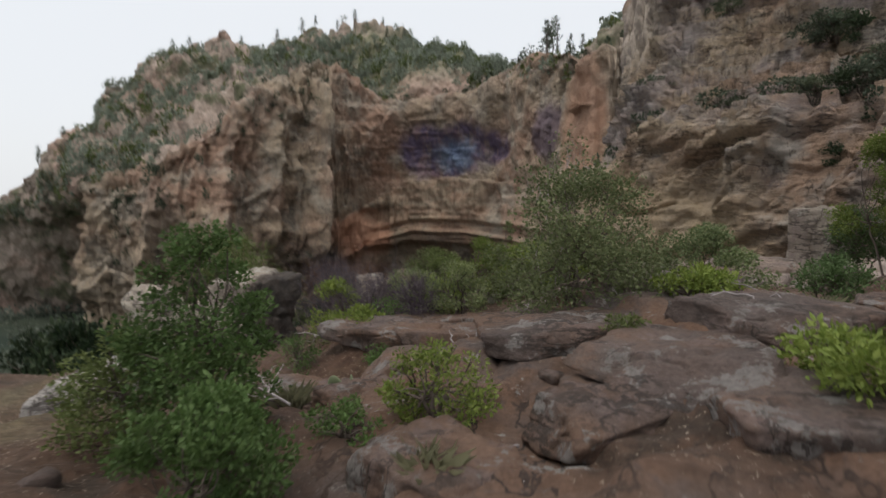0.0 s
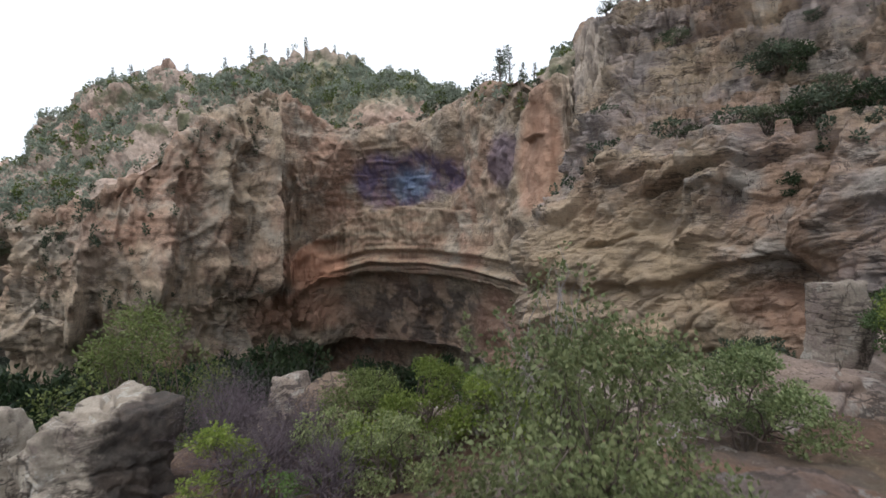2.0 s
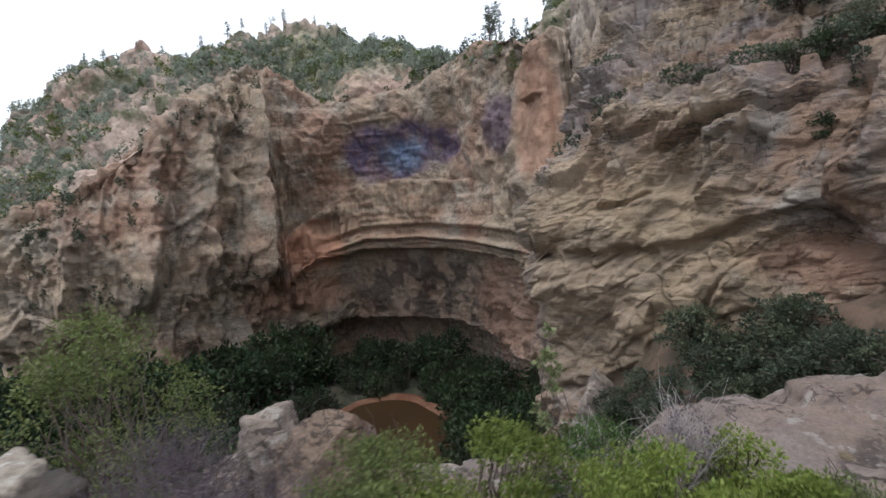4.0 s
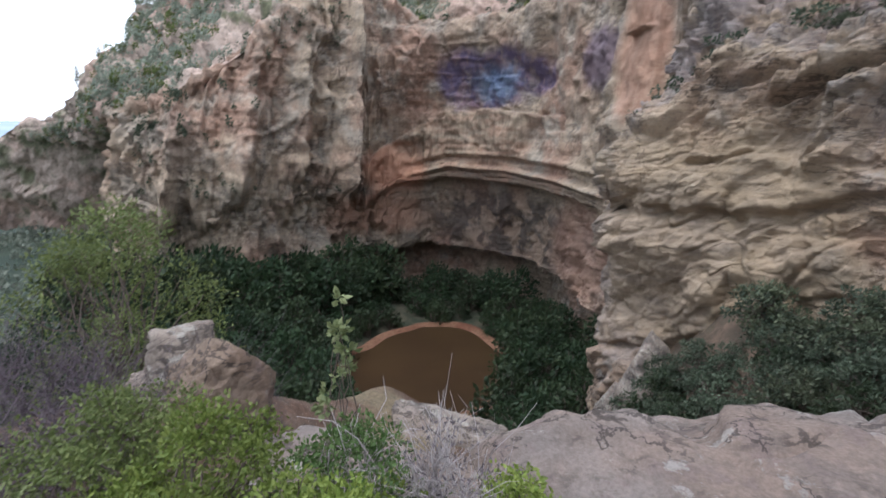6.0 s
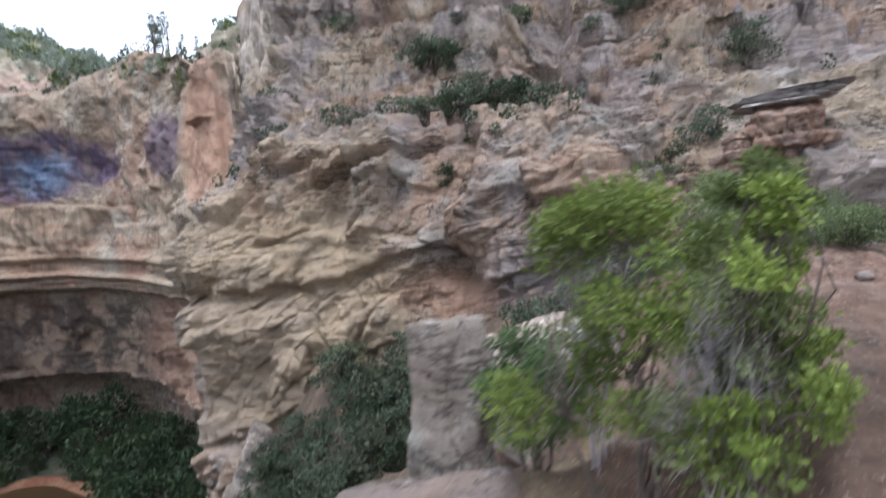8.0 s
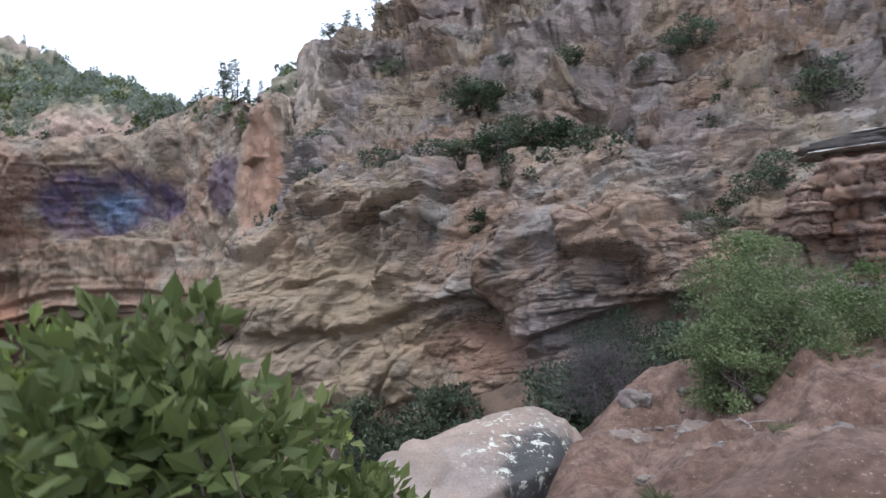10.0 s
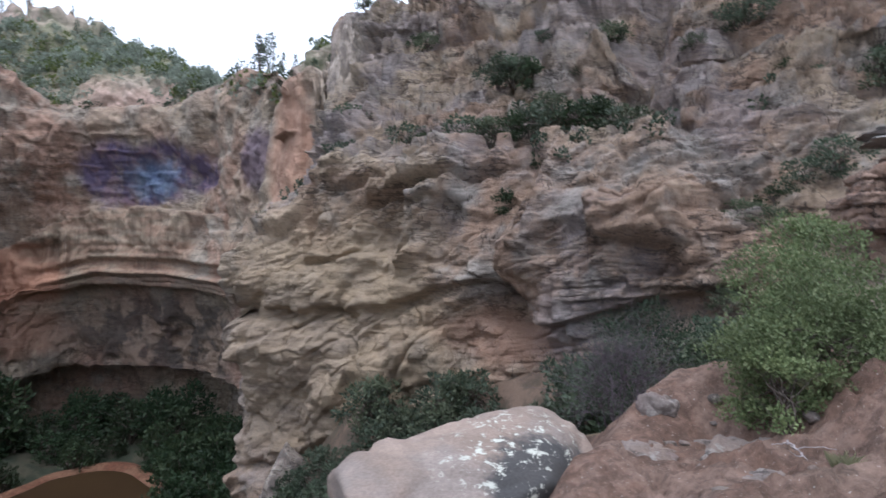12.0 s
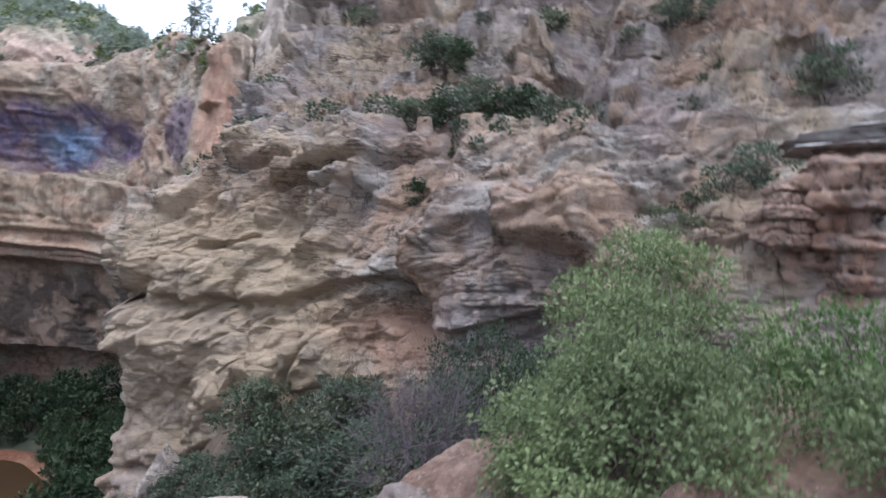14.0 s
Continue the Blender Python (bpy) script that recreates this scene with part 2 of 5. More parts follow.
# streaks under the overhanging arc: its underside shade, painted dark
streaks = s.math("MULTIPLY", s.near((-24, 108, 6.2), (13, 13, 3.2), 0.4, 0.6, 0.2), s.ramp(s.noise(0.8, (1, 1, 0.06), 5, 0.6, 41), 0.5, 0.62))
c = s.mix(s.math("MULTIPLY", streaks, 0.4), c, (0.10, 0.075, 0.075))
# mottled pale and dark patches on the recessed wall
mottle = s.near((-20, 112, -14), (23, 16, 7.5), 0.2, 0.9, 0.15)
dark_blotch = s.ramp(s.noise(0.2, (1, 1, 0.8), 6, 0.62, 31), 0.44, 0.54)
c = s.mix(s.math("MULTIPLY", mottle, 0.75), c, s.mix(dark_blotch, (0.31, 0.225, 0.165), (0.07, 0.056, 0.05)))
c = s.mix(s.math("MULTIPLY", s.near((-4, 100, -15), (7, 16, 9), 0.3, 0.5, 0.15), 0.6), c, (0.34, 0.20, 0.145))
brow = s.math("MULTIPLY", s.near((-29, 112, 2.5), (17, 16, 6.5), 0.3, 0.6, 0.12), 0.6)
c = s.mix(brow, c, s.gain(s.mix(s.ramp(s.noise(0.35, (0.5, 0.5, 2.0), 7, 0.7, 19), 0.42, 0.6), (0.30, 0.185, 0.125), (0.30, 0.235, 0.165)), s.ramp(s.noise(1.0, (1, 1, 0.15), 6, 0.65, 29), 0.36, 0.6, 0.55, 1.1)))
# purple varnish stain, and the blue gloss on it
purple = s.near((-31.5, 112, 15.2), (5.6, 14, 6.0), 0.25, 0.9, 0.2)
for centre, size in (((-23, 110, 15.8), (7.5, 14, 4.8)), ((-15.5, 106, 14.6), (4.6, 14, 3.2)), ((-27, 110, 11.6), (9, 14, 2.4))):
    purple = s.math("MAXIMUM", purple, s.near(centre, size, 0.25, 0.9, 0.2))
purple = s.math("MULTIPLY", purple, s.ramp(s.noise(0.55, (1, 1, 0.18), 6, 0.65, 47), 0.34, 0.56, 0.5, 0.92))
c = s.mix(purple, c, s.mix(s.ramp(s.noise(0.35, detail=6, shift=8), 0.45, 0.6), (0.085, 0.065, 0.12), (0.17, 0.11, 0.14)))
# blue gloss reflection on the stain, painted as base colour
c = s.mix(s.math("MULTIPLY", s.near((-24.5, 108, 14.2), (5.5, 14, 3.4), 0.45, 1.2, 0.35), 0.8), c, s.mix(s.ramp(s.noise(0.6, detail=7, rough=0.7), 0.42, 0.6), (0.08, 0.115, 0.19), (0.15, 0.21, 0.295)))
c = s.mix(s.math("MULTIPLY", s.near((-3.5, 92, 15.0), (3.2, 9, 4.6), 0.3, 1.0, 0.3), 0.75), c, (0.11, 0.075, 0.11))
s.colour(c).bump((s.noise(0.7, (0.9, 0.9, 1.4), 10, 0.7), 0.75, 0.8), (s.noise(4, detail=6, rough=0.7), 0.25, 0.12))
ALCOVE = s.mat

s = Shade("buttress_sandstone")
c = cliff_colour(s, (0.37, 0.29, 0.205), (0.33, 0.225, 0.16), (0.32, 0.285, 0.25), (0.085, 0.07, 0.06), 0.4, (1, 1, 1.4), 1.6)
lilac = s.math("MULTIPLY", s.ramp(s.noise(0.09, detail=6, shift=51), 0.46, 0.58), 0.6)
c = s.mix(lilac, c, s.gain((0.31, 0.265, 0.262), s.ramp(s.noise(1.3, (0.3, 0.3, 2.5), 8, 0.7, 15), 0.32, 0.68, 0.6, 1.3)))
ochre = s.math("MULTIPLY", s.near((7, 49, -5), (11, 10, 10), 0.3, 0.9, 0.15), 0.68)
c = s.mix(ochre, c, s.gain((0.37, 0.28, 0.18), s.ramp(s.noise(0.6, (0.5, 0.5, 1.6), 8, 0.7, 25), 0.3, 0.7, 0.6, 1.25)))
c = s.mix(s.math("MULTIPLY", s.near((8.6, 78, 22), (2.4, 10, 9), 0.25, 0.4), 0.75), c, s.gain((0.47, 0.40, 0.33), s.ramp(s.noise(1.2, (1, 1, 0.1), 6, 0.65, 4), 0.38, 0.6, 0.4, 1.15)))
c = s.mix(s.math("MULTIPLY", s.near((17.2, 42, -3), (3.2, 5, 1.4), 0.4, 1.0), 0.4), c, (0.38, 0.20, 0.13))
s.colour(c).bump((s.noise(0.9, (0.7, 0.7, 2.2), 10, 0.7, turn=(0.1, 0.35, 0)), 0.8, 0.55), (s.noise(1.5, (0.3, 0.3, 3.2), 9, 0.72, 13, 0.0, (0.0, 0.22, 0.0)), 0.85, 0.35), (s.noise(2.6, (1, 1, 1.6), 9, 0.75), 0.45, 0.2))
BUTTRESS = s.mat

s = Shade("hillside_soil_and_rock")
c = s.mix(s.ramp(s.noise(0.1, detail=7, shift=9), 0.5, 0.62), (0.40, 0.32, 0.265), (0.16, 0.16, 0.10))
c = s.mix(s.ramp(s.noise(0.05, (1, 1, 0.8), 7, 0.65, 2), 0.5, 0.6), c, (0.44, 0.315, 0.255))
c = s.mix(s.math("MULTIPLY", s.ramp(s.noise(0.16, (1, 1, 0.25), 7, 0.65, 12), 0.54, 0.66), 0.6), c, (0.17, 0.14, 0.125))
c = s.gain(c, s.ramp(s.noise(0.9, detail=9, rough=0.72), 0.3, 0.7, 0.6, 1.25))
green = s.math("MULTIPLY", s.near((-30, 140, 46), (34, 30, 19), 0.3, 0.8, 0.06), 0.8)
c = s.mix(green, c, s.mix(s.ramp(s.noise(0.3, detail=7), 0.4, 0.6), (0.15, 0.17, 0.095), (0.25, 0.24, 0.155)))
s.colour(c).bump((s.noise(0.8, detail=9, rough=0.7), 0.7, 0.8))
HILL = s.mat

s = Shade("red_soil_and_litter", 0.95)
c = s.mix(s.ramp(s.noise(0.5, detail=7, rough=0.65), 0.38, 0.62), (0.092, 0.054, 0.037), (0.115, 0.076, 0.055))
c = s.mix(s.ramp(s.noise(1.7, detail=7, rough=0.7, shift=4), 0.52, 0.62), c, (0.07, 0.05, 0.038))
c = s.mix(s.math("MULTIPLY", s.ramp(s.noise(24, detail=4, rough=0.7, shift=6), 0.6, 0.68), 0.7), c, (0.46, 0.38, 0.29))
c = s.mix(s.ramp(s.noise(0.16, detail=5, shift=14), 0.5, 0.6), c, s.mix(0.5, c, (0.20, 0.17, 0.10)))
c = s.gain(c, s.ramp(s.noise(9, detail=7, rough=0.75), 0.28, 0.72, 0.6, 1.3))
rock = s.mix(s.ramp(s.noise(0.7, detail=6, shift=23), 0.42, 0.58), (0.115, 0.092, 0.083), (0.16, 0.098, 0.068))
rock = s.mix(s.ramp(s.noise(4.5, detail=9, rough=0.72, shift=33), 0.58, 0.63), rock, (0.27, 0.25, 0.23))
rock = s.mix(s.math("MULTIPLY", s.ramp(s.noise(3.2, detail=8, rough=0.72, shift=43), 0.55, 0.66), 0.75), rock, (0.10, 0.082, 0.078))
crack = s.math("MULTIPLY", s.ramp(s.math("ABSOLUTE", s.math("SUBTRACT", s.noise(0.5, (1, 0.5, 1), 6, 0.6, 9), 0.5)), 0.002, 0.008, 1.0, 0.0), s.ramp(s.noise(0.6, shift=77), 0.45, 0.52))
rock = s.mix(s.math("MULTIPLY", crack, 0.85), rock, (0.04, 0.03, 0.026))
rock = s.gain(rock, s.ramp(s.noise(22, detail=6, rough=0.7), 0.3, 0.7, 0.8, 1.18))
bare = s.math("MULTIPLY", s.near((1.4, 4.6, -0.4), (2.6, 4.2, 4), 0.25, 1.1, 0.5), s.ramp(s.noise(0.55, detail=6, shift=71), 0.36, 0.46))
c = s.mix(bare, c, rock)
bank = s.math("MULTIPLY", s.near((14, 15.5, 0), (5.5, 4.5, 4), 0.3, 0.8, 0.3), 0.75)
earth = s.mix(s.ramp(s.noise(0.9, detail=7, rough=0.65, shift=61), 0.42, 0.58), (0.165, 0.102, 0.075), (0.22, 0.15, 0.117))
earth = s.mix(s.math("MULTIPLY", s.ramp(s.noise(2.2, detail=8, rough=0.7, shift=64), 0.54, 0.62), 0.7), earth, (0.105, 0.066, 0.05))
earth = s.mix(s.ramp(s.noise(26, detail=3, shift=66), 0.68, 0.7), earth, (0.5, 0.46, 0.42))
c = s.mix(bank, c, s.gain(earth, s.ramp(s.noise(5, detail=8, rough=0.75), 0.32, 0.68, 0.5, 1.4)))
scree = s.math("MULTIPLY", s.near((12, 50, -10), (20, 24, 20), 0.2, 0.4, 0.05), 0.75)
c = s.mix(scree, c, s.mix(s.ramp(s.noise(0.5, detail=8, rough=0.7), 0.42, 0.58), (0.075, 0.062, 0.045), (0.15, 0.105, 0.075)))
wild = s.near((0, 20, 0), (70, 70, 70), 0.3, 0.5, 0.02)
c = s.mix(wild, s.mix(s.ramp(s.noise(0.03, detail=6), 0.4, 0.6), (0.032, 0.046, 0.034), (0.058, 0.072, 0.05)), c)
# much darker ground colour round the pool and over the canyon floor
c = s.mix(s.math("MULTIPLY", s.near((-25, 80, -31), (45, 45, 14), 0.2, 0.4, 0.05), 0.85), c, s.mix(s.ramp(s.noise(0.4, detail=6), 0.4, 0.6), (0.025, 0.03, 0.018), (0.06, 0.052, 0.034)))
s.colour(c).bump((s.noise(3, detail=9, rough=0.7), 0.6, 0.12), (s.noise(11, detail=8, rough=0.72), 0.7, 0.06), (s.noise(40, detail=5, rough=0.7), 0.5, 0.015))
SOIL = s.mat


def slickrock(name, a, b, lichen, lichen_amount, scale=1.0, stain=0.75, sides=()):
    s = Shade(name, 0.88)
    c = s.mix(s.ramp(s.noise(0.6 * scale, detail=6, shift=3), 0.4, 0.6), a, b)
    c = s.gain(c, s.ramp(s.noise(1.6 * scale, (0.5, 0.5, 2.2), 8, 0.7, 8), 0.28, 0.72, 0.72, 1.2))
    c = s.mix(s.math("MULTIPLY", s.ramp(s.noise(3.0 * scale, detail=6, rough=0.65, shift=12), 0.52, 0.64), 0.55), c, (0.20, 0.15, 0.14))
    patch = s.ramp(s.noise(2.2 * scale, detail=9, rough=0.72, shift=31), 0.66 - 0.14 * lichen_amount, 0.70 - 0.14 * lichen_amount)
    c = s.mix(s.math("MULTIPLY", patch, 0.85), c, lichen)
    c = s.mix(s.math("MULTIPLY", s.ramp(s.noise(0.9 * scale, (1, 1, 0.7), 8, 0.7, 91), 0.52, 0.6), stain), c, (0.13, 0.11, 0.10))
    # inside each of these ellipsoids the rock turns near black
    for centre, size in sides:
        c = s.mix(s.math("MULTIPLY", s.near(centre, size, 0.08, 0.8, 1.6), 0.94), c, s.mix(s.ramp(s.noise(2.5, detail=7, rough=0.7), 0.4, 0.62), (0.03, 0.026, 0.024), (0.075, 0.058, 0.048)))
    c = s.gain(c, s.ramp(s.noise(30, detail=5, rough=0.7), 0.3, 0.7, 0.82, 1.16))
    c = s.mix(fissures(s, 5.0 * scale, 0.8), c, (0.05, 0.04, 0.035))
    s.colour(c).bump((s.noise(2.5, detail=10, rough=0.72), 0.85, 0.2), (s.noise(28, detail=6, rough=0.7), 0.4, 0.012))
    return s.mat


SLAB = slickrock("pink_grey_slickrock", (0.245, 0.205, 0.182), (0.25, 0.19, 0.155), (0.33, 0.30, 0.27), 0.7, 1.0, 0.4)
STEP = slickrock("lichened_slickrock", (0.135, 0.102, 0.09), (0.178, 0.112, 0.08), (0.25, 0.23, 0.215), 0.8, 1.3, 0.5)
PALE = slickrock("pale_weathered_sandstone", (0.306, 0.264, 0.221), (0.255, 0.208, 0.17), (0.365, 0.34, 0.297), 0.8)
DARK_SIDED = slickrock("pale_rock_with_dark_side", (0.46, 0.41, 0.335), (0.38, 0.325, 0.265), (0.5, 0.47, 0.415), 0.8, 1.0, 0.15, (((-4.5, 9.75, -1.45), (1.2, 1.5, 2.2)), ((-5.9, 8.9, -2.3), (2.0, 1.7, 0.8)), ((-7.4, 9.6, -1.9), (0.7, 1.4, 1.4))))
BROWN = slickrock("brown_sandstone", (0.187, 0.123, 0.085), (0.221, 0.162, 0.119), (0.272, 0.246, 0.204), 0.3)
RUST = slickrock("rust_red_sandstone", (0.248, 0.14, 0.096), (0.272, 0.188, 0.14), (0.32, 0.288, 0.248), 0.4, 0.6, 0.4)
WHITE = slickrock("bleached_sandstone", (0.47, 0.44, 0.41), (0.41, 0.375, 0.34), (0.52, 0.49, 0.46), 0.8, 1.0, 0.2)
CAP = slickrock("grey_caprock", (0.425, 0.399, 0.383), (0.374, 0.332, 0.315), (0.425, 0.408, 0.383), 0.5, 0.3, 0.15)

s = Shade("lichen_boulder_rock", 0.9)
c = s.mix(s.ramp(s.noise(0.7, detail=6), 0.4, 0.6), (0.235, 0.195, 0.17), (0.26, 0.20, 0.162))
c = s.gain(c, s.ramp(s.noise(2.0, (0.6, 0.6, 2), 8, 0.7, 8), 0.28, 0.72, 0.75, 1.18))
black = s.math("MULTIPLY", s.near((10.3, 16.0, -0.8), (1.25, 1.6, 0.72), 0.12, 0.9, 1.8), 0.93)
c = s.mix(black, c, (0.055, 0.055, 0.055))
white = s.math("MULTIPLY", s.near((10.2, 16.4, -0.35), (1.4, 1.7, 0.55), 0.3, 0.9, 1.2), s.ramp(s.noise(6.5, detail=9, rough=0.75, shift=5), 0.55, 0.58))
c = s.mix(white, c, (0.50, 0.50, 0.43))
c = s.gain(c, s.ramp(s.noise(30, detail=5, rough=0.7), 0.3, 0.7, 0.82, 1.16))
s.colour(c).bump((s.noise(2.5, detail=10, rough=0.72), 0.5, 0.08), (s.noise(28, detail=6, rough=0.7), 0.4, 0.012))
LICHEN = s.mat

s = Shade("muddy_pool_water", 0.3)
s.bsdf.inputs["Specular IOR Level"].default_value = 0.2
s.colour(s.mix(s.ramp(s.noise(0.12, detail=4), 0.4, 0.6), (0.042, 0.025, 0.012), (0.034, 0.02, 0.01)))
s.bump((s.noise(3, detail=4), 0.06, 0.05))
WATER = s.mat

s = Shade("red_sand", 0.95)
c = s.mix(s.ramp(s.noise(0.25, detail=6), 0.4, 0.6), (0.105, 0.045, 0.026), (0.15, 0.08, 0.048))
s.colour(s.gain(c, s.ramp(s.noise(2, detail=7), 0.3, 0.7, 0.75, 1.2))).bump((s.noise(3, detail=8), 0.5, 0.1))
SAND = s.mat


def leaf_material(name, a, b, rough=0.6, sheen=0.0):
    s = Shade(name, rough)
    info = s.nodes.new("ShaderNodeNewGeometry").outputs["Random Per Island"]
    whole = s.nodes.new("ShaderNodeObjectInfo").outputs["Random"]
    c = s.mix(info, a, b)
    c = s.gain(c, s.ramp(whole, 0, 1, 0.75, 1.2))
    c = s.gain(c, s.ramp(s.noise(0.9, detail=4), 0.3, 0.7, 0.8, 1.2))
    s.colour(c)
    s.bsdf.inputs["Specular IOR Level"].default_value = 0.3
    s.bsdf.inputs["Transmission Weight"].default_value = 0.0
    t = s.nodes.new("ShaderNodeBsdfTranslucent")
    s.links.new(c, t.inputs[0])
    m = s.nodes.new("ShaderNodeMixShader")
    m.inputs[0].default_value = 0.3
    s.links.new(s.bsdf.outputs[0], m.inputs[1])
    s.links.new(t.outputs[0], m.inputs[2])
    s.links.new(m.outputs[0], s.nodes["Material Output"].inputs[0])
    return s.mat


LEAF_OAK = leaf_material("oak_leaf", (0.0562, 0.0975, 0.03), (0.0975, 0.139, 0.0562))
LEAF_FRESH = leaf_material("fresh_green_leaf", (0.072, 0.13, 0.0324), (0.122, 0.184, 0.0576))
LEAF_BRIGHT = leaf_material("bright_green_leaf", (0.12, 0.17, 0.03), (0.22, 0.265, 0.06))
LEAF_GREY = leaf_material("grey_green_leaf", (0.12, 0.15, 0.06), (0.225, 0.25, 0.115))
# next two greens carry the overhang's shade in their base colour
LEAF_DARK = leaf_material("shaded_canyon_leaf", (0.0175, 0.035, 0.0154), (0.035, 0.0595, 0.0245))
LEAF_SHADE = leaf_material("shaded_tree_leaf", (0.0225, 0.039, 0.018), (0.0488, 0.0675, 0.03))
LEAF_SAGE = leaf_material("sage_green_leaf", (0.092, 0.125, 0.05), (0.185, 0.218, 0.1))
LEAF_OLIVE = leaf_material("olive_tree_leaf", (0.09, 0.12, 0.035), (0.16, 0.185, 0.062))
# needles lightened in colour for the haze in front of the skyline
LEAF_PINE = leaf_material("hazed_pine_needle", (0.10, 0.13, 0.09), (0.15, 0.18, 0.13))
LEAF_SCRUB = leaf_material("scrub_leaf", (0.055, 0.077, 0.048), (0.095, 0.115, 0.075))
# hill and valley foliage: distance haze mixed into the green
LEAF_FAR = leaf_material("hazed_hill_leaf", (0.17, 0.20, 0.155), (0.25, 0.275, 0.215))
LEAF_DRY = leaf_material("dead_twig_leaf", (0.09, 0.075, 0.0825), (0.15, 0.128, 0.135), 0.85)
LEAF_DUSTY = leaf_material("dusty_scrub_leaf", (0.06, 0.076, 0.042), (0.105, 0.118, 0.07))
GRASS = leaf_material("pale_grass_blade", (0.24, 0.24, 0.14), (0.36, 0.34, 0.20), 0.8)


def bark(name, a, b):
    s = Shade(name, 0.9)
    c = s.mix(s.ramp(s.noise(9, (1, 1, 0.3), 7, 0.7), 0.35, 0.65), a, b)
    s.colour(c).bump((s.noise(22, (1, 1, 0.25), 6, 0.7), 0.6, 0.012))
    return s.mat


BARK = bark("dark_bark", (0.07, 0.055, 0.045), (0.15, 0.12, 0.10))
BARK_PURPLE = bark("purple_grey_twig", (0.0562, 0.0413, 0.0488), (0.143, 0.116, 0.128))
BARK_GREY = bark("weathered_grey_wood", (0.22, 0.19, 0.19), (0.40, 0.36, 0.35))


# ---- ground ----
# Heights of the ledge on which the path runs, and the edge at which it breaks off.
LEDGE = np.array([
    (0.5, -1, -0.75), (0.5, 3.8, -0.5), (-0.1, 4.3, -0.4), (1.5, 5.2, -0.15), (1.3, 6.9, 0.05), (3.4, 8.3, -0.2), (2.5, 8.1, -0.15), (2.9, 8.8, -0.6), (4.6, 11, -0.7),
    (-1.6, 7.2, -0.85), (-2, 5.3, -1.2), (-3.8, 8.3, -1.55), (-4.8, 8.0, -1.9), (-4.6, 11.9, -1.9), (-1.5, 2, -0.9), (-7, 6, -2.5), (-9, 11, -2.8),
    (6.2, 8.2, 0.75), (7.4, 10, 0.6), (9.4, 11.3, 0.55), (11.1, 12.2, 0.95), (12.3, 16.6, -0.75), (12.2, 15.2, -0.15), (11.2, 14.2, 0.2), (13.8, 17.4, 0.15), (13.8, 14.9, 0.8),
])
LEDGE_FAR = np.array([(9, 15.2, -1.1), (7, 13, -0.9), (10.6, 15.0, -0.6), (16.5, 15, 0.75), (22, 15, 0.5), (12, 7, 1.5), (4, 2.5, 0.2), (20, 0, 3), (0, -14, -0.8), (-16, -6, -3.4), (34, 10, 2), (27, 18, -0.5)])
EDGE_X = np.array([-60, -24, -14, -9, -5, -2.6, -1.3, 0, 1.6, 4, 6.5, 9, 12, 18, 26, 60])
EDGE_Y = np.array([-50, -8, 5, 10.5, 13.2, 11.2, 10.2, 9.9, 10.5, 11.3, 12.3, 14.6, 17.4, 19.5, 20.5, 16])


def ledge_height(x, y):
    pts = np.concatenate([LEDGE, LEDGE_FAR])
    top, low = 0.0, 0.0
    for px, py, pz in pts:
        w = 1.0 / ((x - px) ** 2 + (y - py) ** 2 + 0.35) ** 1.7
        top, low = top + w * pz, low + w
    return top / low


def floor_height(x, y):
    f = -31.5 + 27.5 * smooth(-9, 25, x - 0.12 * (y - 45)) * smooth(120, 60, y) + 3 * smooth(25, 60, x)
    f = f - 10 * smooth(-60, -160, x)
    # apron of fallen rock and soil along the foot of the buttress
    foot = np.interp(x, [2, 5, 8, 11, 14, 17, 20, 25], [51, 48.5, 46, 44, 41.5, 38.5, 35, 29])
    high = np.interp(x, [-4, 1, 2.5, 5, 8, 11, 14, 17, 20, 25], [-34, -27, -23, -16, -11, -8.6, -7, -5.5, -4, -2])
    gap = np.maximum(0, foot - y) * 0.8
    f = np.maximum(f, np.where(y < 62, high - 0.62 * gap, -60))
    return f + 2.0 * smooth(14, 30, np.hypot(x + 25, y - 80)) * (x < 10)


def ground_height(x, y):
    e = y - np.interp(x, EDGE_X, EDGE_Y)
    drop = np.interp(e, [0, 0.5, 1.2, 3.5, 7, 15, 40, 60], [0, 0.1, 0.9, 2.4, 3.9, 9.5, 27, 36])
    z = ledge_height(x, y) - drop
    f = floor_height(x, y)
    k = 1.2
    far = smooth(40, 260, np.hypot(x, y))
    z = np.where(z > f + 4 * k, z, f + k * np.log1p(np.exp(np.clip((z - f) / k, -30, 30))))
    return z * (1 - far) + far * np.minimum(z, -34 + 0 * z)


def stretched(lo, hi, step, reach, growth):
    mid = list(np.arange(lo, hi, step))
    a, s = [lo], step
    while a[-1] > -reach:
        s *= growth
        a.append(a[-1] - s)
    b, s = [mid[-1]], step
    while b[-1] < reach:
        s *= growth
        b.append(b[-1] + s)
    return np.array(a[:0:-1] + mid + b[1:])


gx, gy = stretched(-6, 16.5, 0.065, 4500, 1.1), stretched(0, 19, 0.065, 4500, 1.1)
X, Y = np.meshgrid(gx, gy)
P = np.stack([X.ravel(), Y.ravel(), 0 * X.ravel()], 1)
Z = ground_height(P[:, 0], P[:, 1])
closeness = np.exp(-np.hypot(P[:, 0] - 4, P[:, 1] - 8) / 40)
Z = Z + closeness * (0.16 * fbm(P * 0.6, 3, 3) + 0.05 * fbm(P * 2.6, 4, 4) + 0.03 * np.abs(fbm(P * 5.0, 3, 7)))
